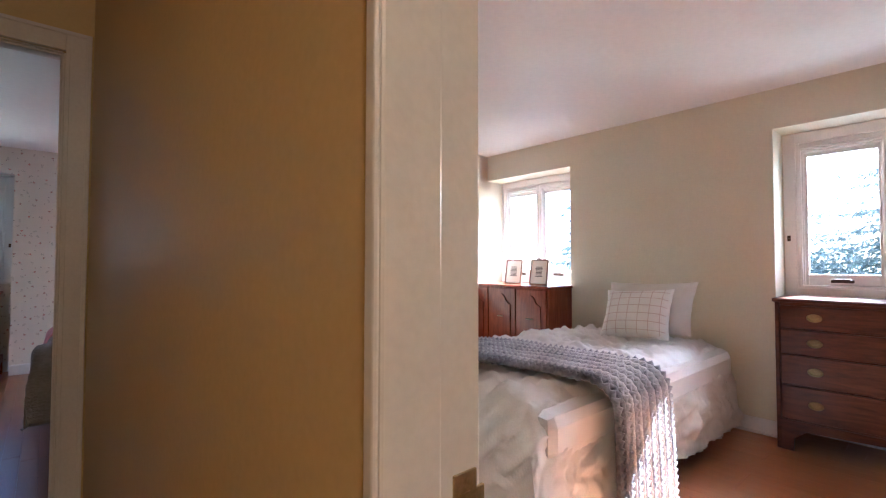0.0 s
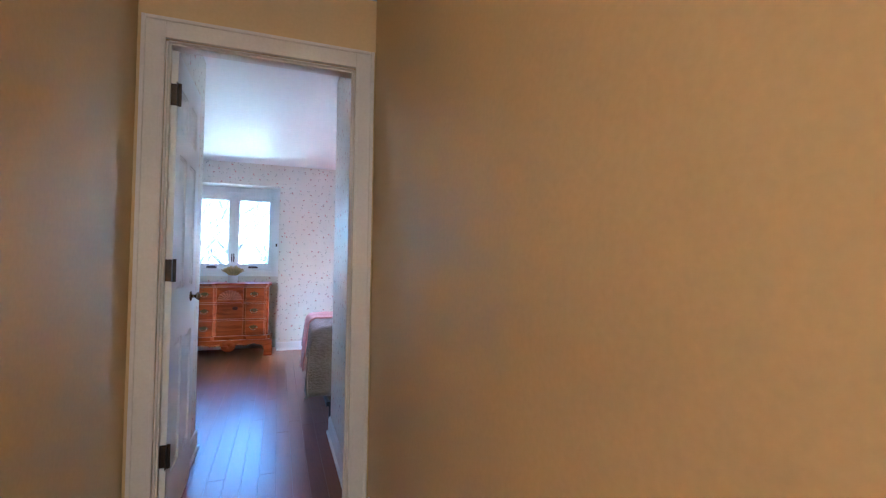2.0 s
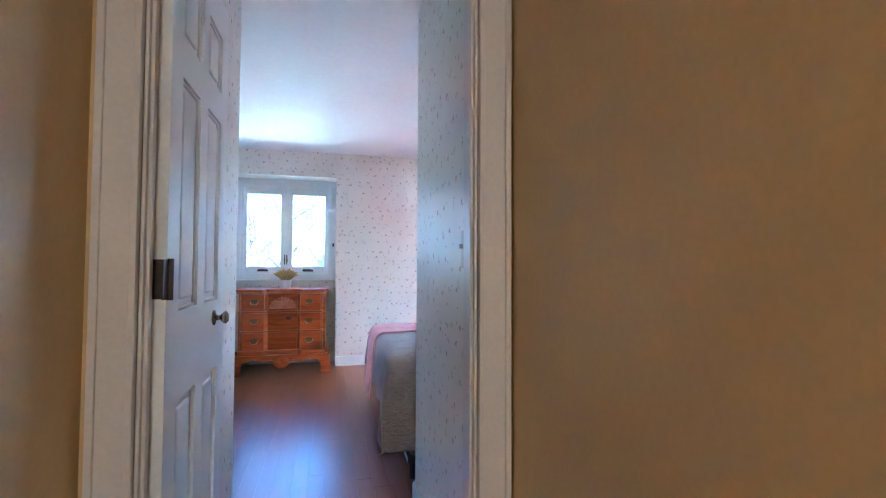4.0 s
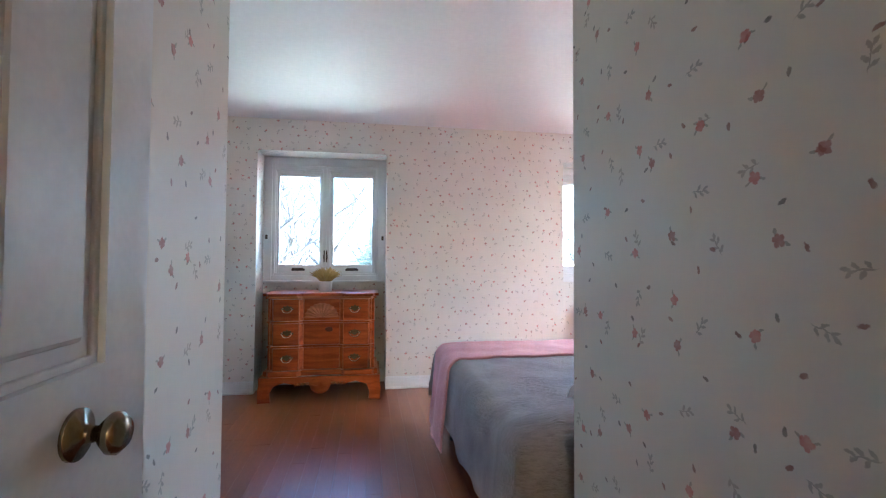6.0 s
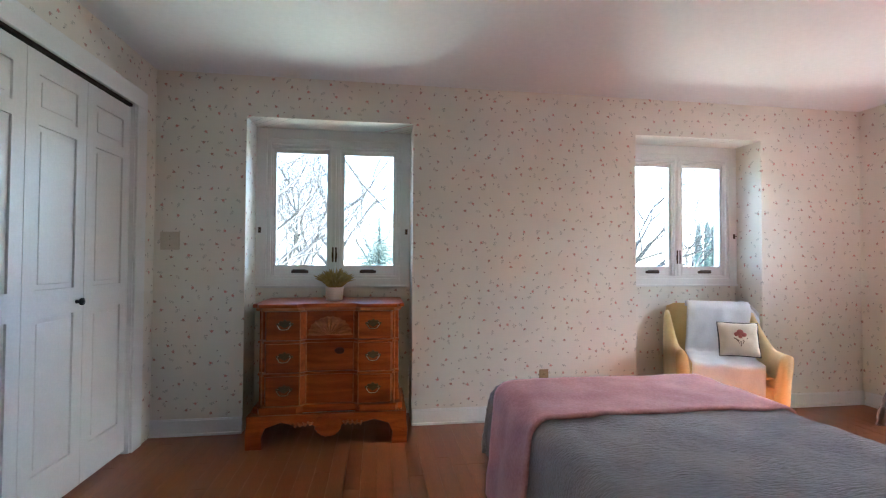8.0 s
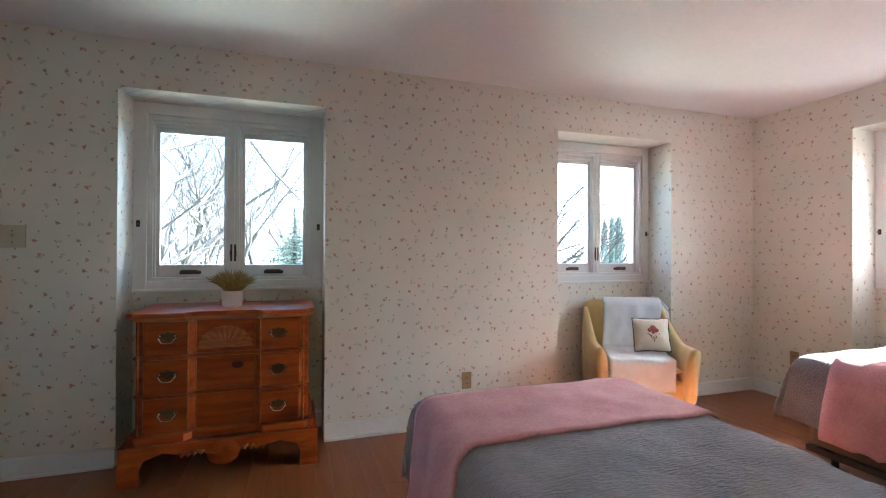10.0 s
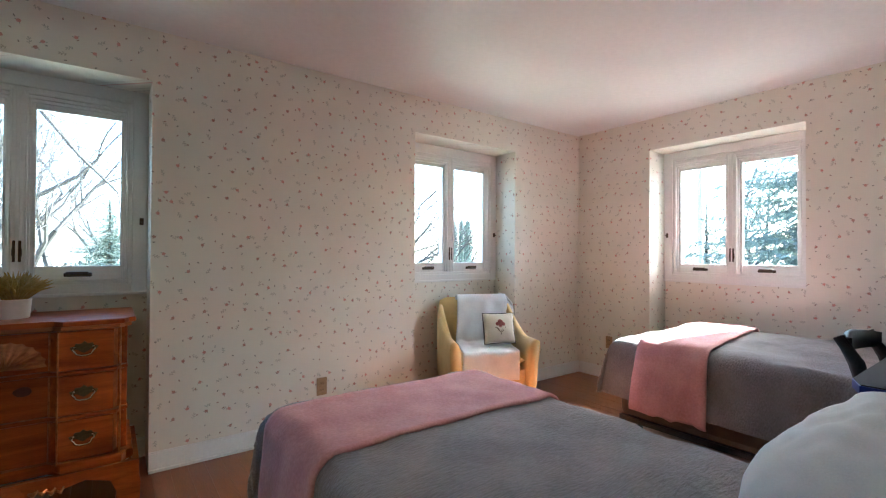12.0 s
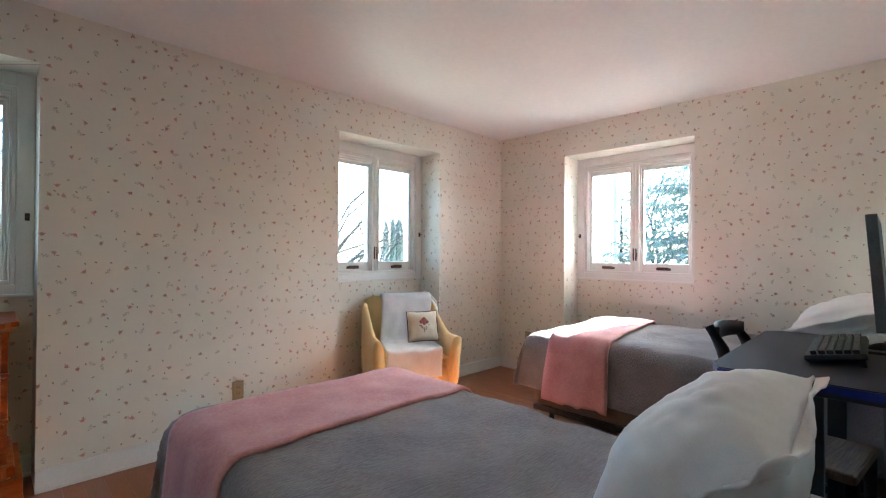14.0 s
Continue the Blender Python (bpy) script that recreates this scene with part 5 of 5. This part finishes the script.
def conifer(x, y, high, wide, seed, layers=26, label="tall blue-green spruce on the lawn", mat=None, fine=1.0):
    t = thing("tree", label, "tree", pose(x, y, GROUND))
    rng = random.Random(seed)
    bm = bmesh.new()
    tube(bm, [(0, 0, 0), (0, 0, high * 0.5), (0, 0, high)], [wide * 0.05, wide * 0.03, 0.015], 8)
    part("trunk", bm, M_BARK, t)
    verts, faces = [], []
    for k in range(layers * 34):
        f = rng.random() ** 1.25
        z = high * (0.05 + 0.95 * f)
        r = wide * (1 - f) ** 0.85 * rng.uniform(0.55, 1.12) + 0.05
        a = rng.uniform(0, 2 * math.pi)
        droop = rng.uniform(0.1, 0.42)
        steps = int(11 * fine)
        for s in range(steps):
            g = (s + rng.uniform(0.3, 1.0)) / steps
            b2 = a + rng.uniform(-0.10, 0.10) / (g + 0.3)
            way, side = Vector((math.cos(b2), math.sin(b2), 0)), Vector((-math.sin(b2), math.cos(b2), 0))
            p = way * r * g + Vector((0, 0, z - droop * r * g + 0.15 * r * g * g))
            for e in (-1, 1):
                w = (0.07 + 0.13 * (1 - g)) * r * rng.uniform(0.5, 1.3) / fine
                i = len(verts)
                verts += [tuple(p), tuple(p + way * 0.05 / fine * r + Vector((0, 0, rng.uniform(-0.02, 0.03) * r))), tuple(p + side * e * w + way * rng.uniform(0.02, 0.12) * r - Vector((0, 0, rng.uniform(-0.02, 0.08) * r)))]
                faces.append((i, i + 1, i + 2))
    me = bpy.data.meshes.new("crown")
    me.from_pydata(verts, [], faces)
    me.materials.append(mat or M_NEEDLE)
    crown = new("crown", me)
    crown.parent = t
    return t


def bare_tree(x, y, high, seed, spread=0.55, label="bare leafless tree in early spring", limb=()):
    t = thing("tree", label, "tree", pose(x, y, GROUND))
    rng = random.Random(seed)
    trunk, crown = bmesh.new(), bmesh.new()

    def grow(p, way, length, r, depth):
        pts, rad, q = [p], [r], p.copy()
        for k in range(3):
            way = (way + Vector((rng.uniform(-1, 1), rng.uniform(-1, 1), rng.uniform(-0.5, 0.7))) * 0.22).normalized()
            q = q + way * length / 3
            pts.append(q.copy()), rad.append(r * (1 - 0.07 * (k + 1)))
        tube(trunk if depth == 0 else crown, pts, rad, 6 if depth < 2 else 4, depth == 0)
        if depth < 7:
            for k in range(3 if depth < 4 else 2):
                turn = Vector((rng.uniform(-1, 1), rng.uniform(-1, 1), rng.uniform(-0.1, 0.6)))
                start = pts[-1] if k < 2 else pts[2]
                grow(start, (way + turn * spread * 1.5).normalized(), length * rng.uniform(0.6, 0.82), rad[-1] * rng.uniform(0.62, 0.78), depth + 1)

    grow(Vector((0, 0, 0)), Vector((0, 0, 1)), high * 0.30, high * 0.017, 0)
    if limb:
        # one long drooping limb with its twigs
        tube(crown, limb, [0.055 - 0.045 * k / (len(limb) - 1) for k in range(len(limb))], 6, False)
        for p, q in zip(limb, limb[1:]):
            for k in range(3):
                at = Vector(p).lerp(Vector(q), rng.random())
                grow(at, ((Vector(q) - Vector(p)).normalized() + Vector((rng.uniform(-1, 1), rng.uniform(-1, 1), rng.uniform(-0.7, 0.7)))).normalized(), 0.42, 0.011, 6)
    part("trunk", trunk, M_BARK, t)
    part("branches", crown, M_BARK, t)
    return t


def columnar(x, y, high, wide, seed):
    """A narrow evergreen with a rounded top, of many small upright sprays."""
    t = thing("tree", "narrow columnar evergreen beyond the lawn", "tree", pose(x, y, GROUND), "row of columnar evergreens")
    rng = random.Random(seed)
    bm = bmesh.new()
    tube(bm, [(0, 0, 0), (0, 0, high * 0.9)], [0.08, 0.02], 6)
    part("trunk", bm, M_BARK, t)
    verts, faces = [], []
    for k in range(2600):
        f, a = rng.random(), rng.uniform(0, 2 * math.pi)
        r = wide * (1 - f ** 5) ** 0.5 * (0.75 + 0.25 * math.sin(3 * f + seed)) * rng.uniform(0.55, 1.05)
        p = Vector((r * math.cos(a), r * math.sin(a), high * (0.04 + 0.93 * f)))
        w, up = rng.uniform(0.04, 0.09), rng.uniform(0.12, 0.28)
        b2 = a + rng.uniform(0.8, 2.3)
        side = Vector((math.cos(b2), math.sin(b2), 0)) * w
        i = len(verts)
        verts += [tuple(p - side), tuple(p + side), tuple(p + Vector((0.04 * math.cos(a), 0.04 * math.sin(a), up)))]
        faces.append((i, i + 1, i + 2))
    me = bpy.data.meshes.new("crown")
    me.from_pydata(verts, [], faces)
    me.materials.append(M_NEEDLE)
    new("crown", me).parent = t
    return t


conifer(0.95, 31, 7.5, 2.9, 1, 44, fine=1.6)
columnar(20.75, 28.6, 6.65, 0.42, 2)
columnar(21.38, 28.6, 6.85, 0.40, 3)
columnar(22.0, 28.7, 6.85, 0.46, 5)
conifer(18.0, 7.4, 14.0, 4.2, 3, 34, "large soft-needled pine close to the house", M_SOFT_NEEDLE, 2.2)
conifer(24.5, 13.3, 7.6, 3.0, 4, 30, "spreading evergreen beyond the lawn", M_SOFT_NEEDLE, 1.8)
conifer(19, 0.5, 9.2, 4.2, 5, 32, "soft-needled pine close to the house", M_SOFT_NEEDLE, 2.0)
conifer(19.8, 3.4, 8.3, 4.2, 6, 30, "soft-needled pine beyond the lawn", M_SOFT_NEEDLE, 1.6)
conifer(21, -2.5, 9.0, 3.6, 9, 26, "soft-needled pine beyond the lawn", M_SOFT_NEEDLE, 1.6)
bare_tree(-2.4, 20, 12, 11, 0.7)
bare_tree(-2.9, 12, 11, 41, 0.6, limb=((0.0, 0.0, 8.0), (2.1, 0.0, 7.5), (3.0, 0.0, 6.47), (3.45, 0.0, 5.85), (3.93, 0.0, 5.33), (4.0, 0.05, 4.95)))
bare_tree(-0.6, 24, 11, 31, 0.7)
bare_tree(-1.5, 17.5, 10, 7, 0.8)
bare_tree(-3.0, 26, 12, 33, 0.65)
bare_tree(0.4, 40, 12, 19)
bare_tree(-1.0, 33, 14, 12)
bare_tree(9.3, 17.5, 9, 14, 0.7)
bare_tree(14.5, 22, 9, 15, 0.7)
bare_tree(28, 12.5, 12, 16)
bare_tree(-5.5, 30, 15, 17)
verts, faces = [], []
rng = random.Random(21)
for k in range(9000):
    a, d = rng.uniform(-0.5, 2.0), rng.uniform(75, 120)
    z = rng.random() ** 1.6 * (3.5 + 2.0 * noise.noise((a * 9, 0, 0)))
    x, y, s = d * math.sin(a), d * math.cos(a), rng.uniform(0.2, 0.7)
    i = len(verts)
    verts += [(x + rng.uniform(-s, s), y + rng.uniform(-s, s), GROUND + max(0, z + rng.uniform(-s, s))) for _ in range(3)]
    faces.append((i, i + 1, i + 2))
me = bpy.data.meshes.new("far_woods")
me.from_pydata(verts, [], faces)
me.materials.append(M_BARK)
tagged(new("far_woods", me), "grey-brown far woods along the horizon", "woods", kind="stuff")
pole = thing("utility_pole", "pale utility pole with two cross wires", "utility pole", pose(20.5, 11.83, GROUND))
bm = bmesh.new()
tube(bm, [(0, 0, 0), (0, 0, 9.0)], [0.14, 0.10], 10)
part("post", bm, M_POLE, pole, "", True)
part("crossarm", blocks([(-0.8, 0.8, -0.05, 0.05, 8.3, 8.42)], 0.01), M_BARK, pole, "", False, pose(0, 0, 0, rz=60))
for z in (8.4, 7.6):
    bm = bmesh.new()
    tube(bm, [(-30 + 60 * k / 16, 22 - 44 * k / 16, z - 0.6 + 0.6 * (k / 8 - 1) ** 2) for k in range(17)], 0.015, 5)
    part("wire", bm, M_CORD, pole)

# ---- floorboards ----
slab_rng = random.Random(8)
BOARD = 0.083
shapes = {}


def board_mesh(length, mat):
    key = (round(length, 1), mat.name)
    if key not in shapes:
        L = key[0]
        bm = bmesh.new()
        w, e = BOARD / 2 - 0.0003, 0.0005
        lo = [bm.verts.new(p) for p in ((-w, 0.0006, -0.011), (w, 0.0006, -0.011), (w, L - 0.0006, -0.011), (-w, L - 0.0006, -0.011))]
        up = [bm.verts.new(p) for p in ((-w, 0.0006, -e), (w, 0.0006, -e), (w, L - 0.0006, -e), (-w, L - 0.0006, -e))]
        hi = [bm.verts.new(p) for p in ((-w + e, 0.0006 + e, 0), (w - e, 0.0006 + e, 0), (w - e, L - 0.0006 - e, 0), (-w + e, L - 0.0006 - e, 0))]
        for a, b in ((lo, up), (up, hi)):
            for i in range(4):
                bm.faces.new((a[i], a[(i + 1) % 4], b[(i + 1) % 4], b[i]))
        bm.faces.new(hi)
        shapes[key] = finish("plank", bm, mat)
    return shapes[key]


def lay_floor(name, label, x0, x1, y0, y1, mat, near, limit):
    """Strip boards along y; those inside near are objects of their own, the rest one mesh."""
    floor = thing(name, label, "floor", kind="structure")
    rest_v, rest_f, count = [], [], 0
    x = x0 + BOARD / 2
    while x < x1:
        y = y0 - slab_rng.choice((0.0, 0.3, 0.6, 0.9))
        while y < y1 - 0.05:
            length = slab_rng.choice((0.8, 1.1, 1.4, 1.8, 2.2))
            lo_y, hi_y = max(y, y0), min(y + length, y1)
            size = round(hi_y - lo_y, 1)
            if size > 0.05:
                inside = near[0] < x < near[1] and hi_y > near[2] and lo_y < near[3]
                if inside and count < limit:
                    ob = new("plank", board_mesh(size, mat))
                    ob.parent, ob.location = floor, (x, lo_y, slab_rng.uniform(-0.0006, 0.0))
                    count += 1
                else:
                    w, i, z = BOARD / 2 - 0.0008, len(rest_v), slab_rng.uniform(-0.0006, 0.0)
                    rest_v += [(x - w, lo_y, z), (x + w, lo_y, z), (x + w, hi_y - 0.001, z), (x - w, hi_y - 0.001, z), (x - w, lo_y, -0.011), (x + w, lo_y, -0.011), (x + w, hi_y - 0.001, -0.011), (x - w, hi_y - 0.001, -0.011)]
                    rest_f += [(i, i + 1, i + 2, i + 3), (i, i + 4, i + 5, i + 1), (i + 1, i + 5, i + 6, i + 2), (i + 2, i + 6, i + 7, i + 3), (i + 3, i + 7, i + 4, i)]
            y = lo_y + size if lo_y > y else y + length
        x += BOARD
    if rest_v:
        me = bpy.data.meshes.new("planks")
        me.from_pydata(rest_v, [], rest_f)
        me.materials.append(mat)
        rest = new("planks", me)
        rest.parent = floor
        tagged(rest, kind="stuff")
    return floor


lay_floor("floor", "dark red-brown oak strip floor with a worn gloss", -0.7, EAST + DEEP, 1.96, NORTH + DEEP, M_FLOOR, (-0.6, 2.2, 1.9, 6.3), 290)
lay_floor("floor_hall", "dark red-brown oak strip floor", 0.56, 1.60, -3.2, 1.96, M_FLOOR, (0, 0, 0, 0), 0)
lay_floor("floor_second_room", "warm brown oak strip floor", 1.60, EAST2 + DEEP, -1.6, 3.0, M_FLOOR2, (3.0, 5.4, -1.0, 0.8), 160)
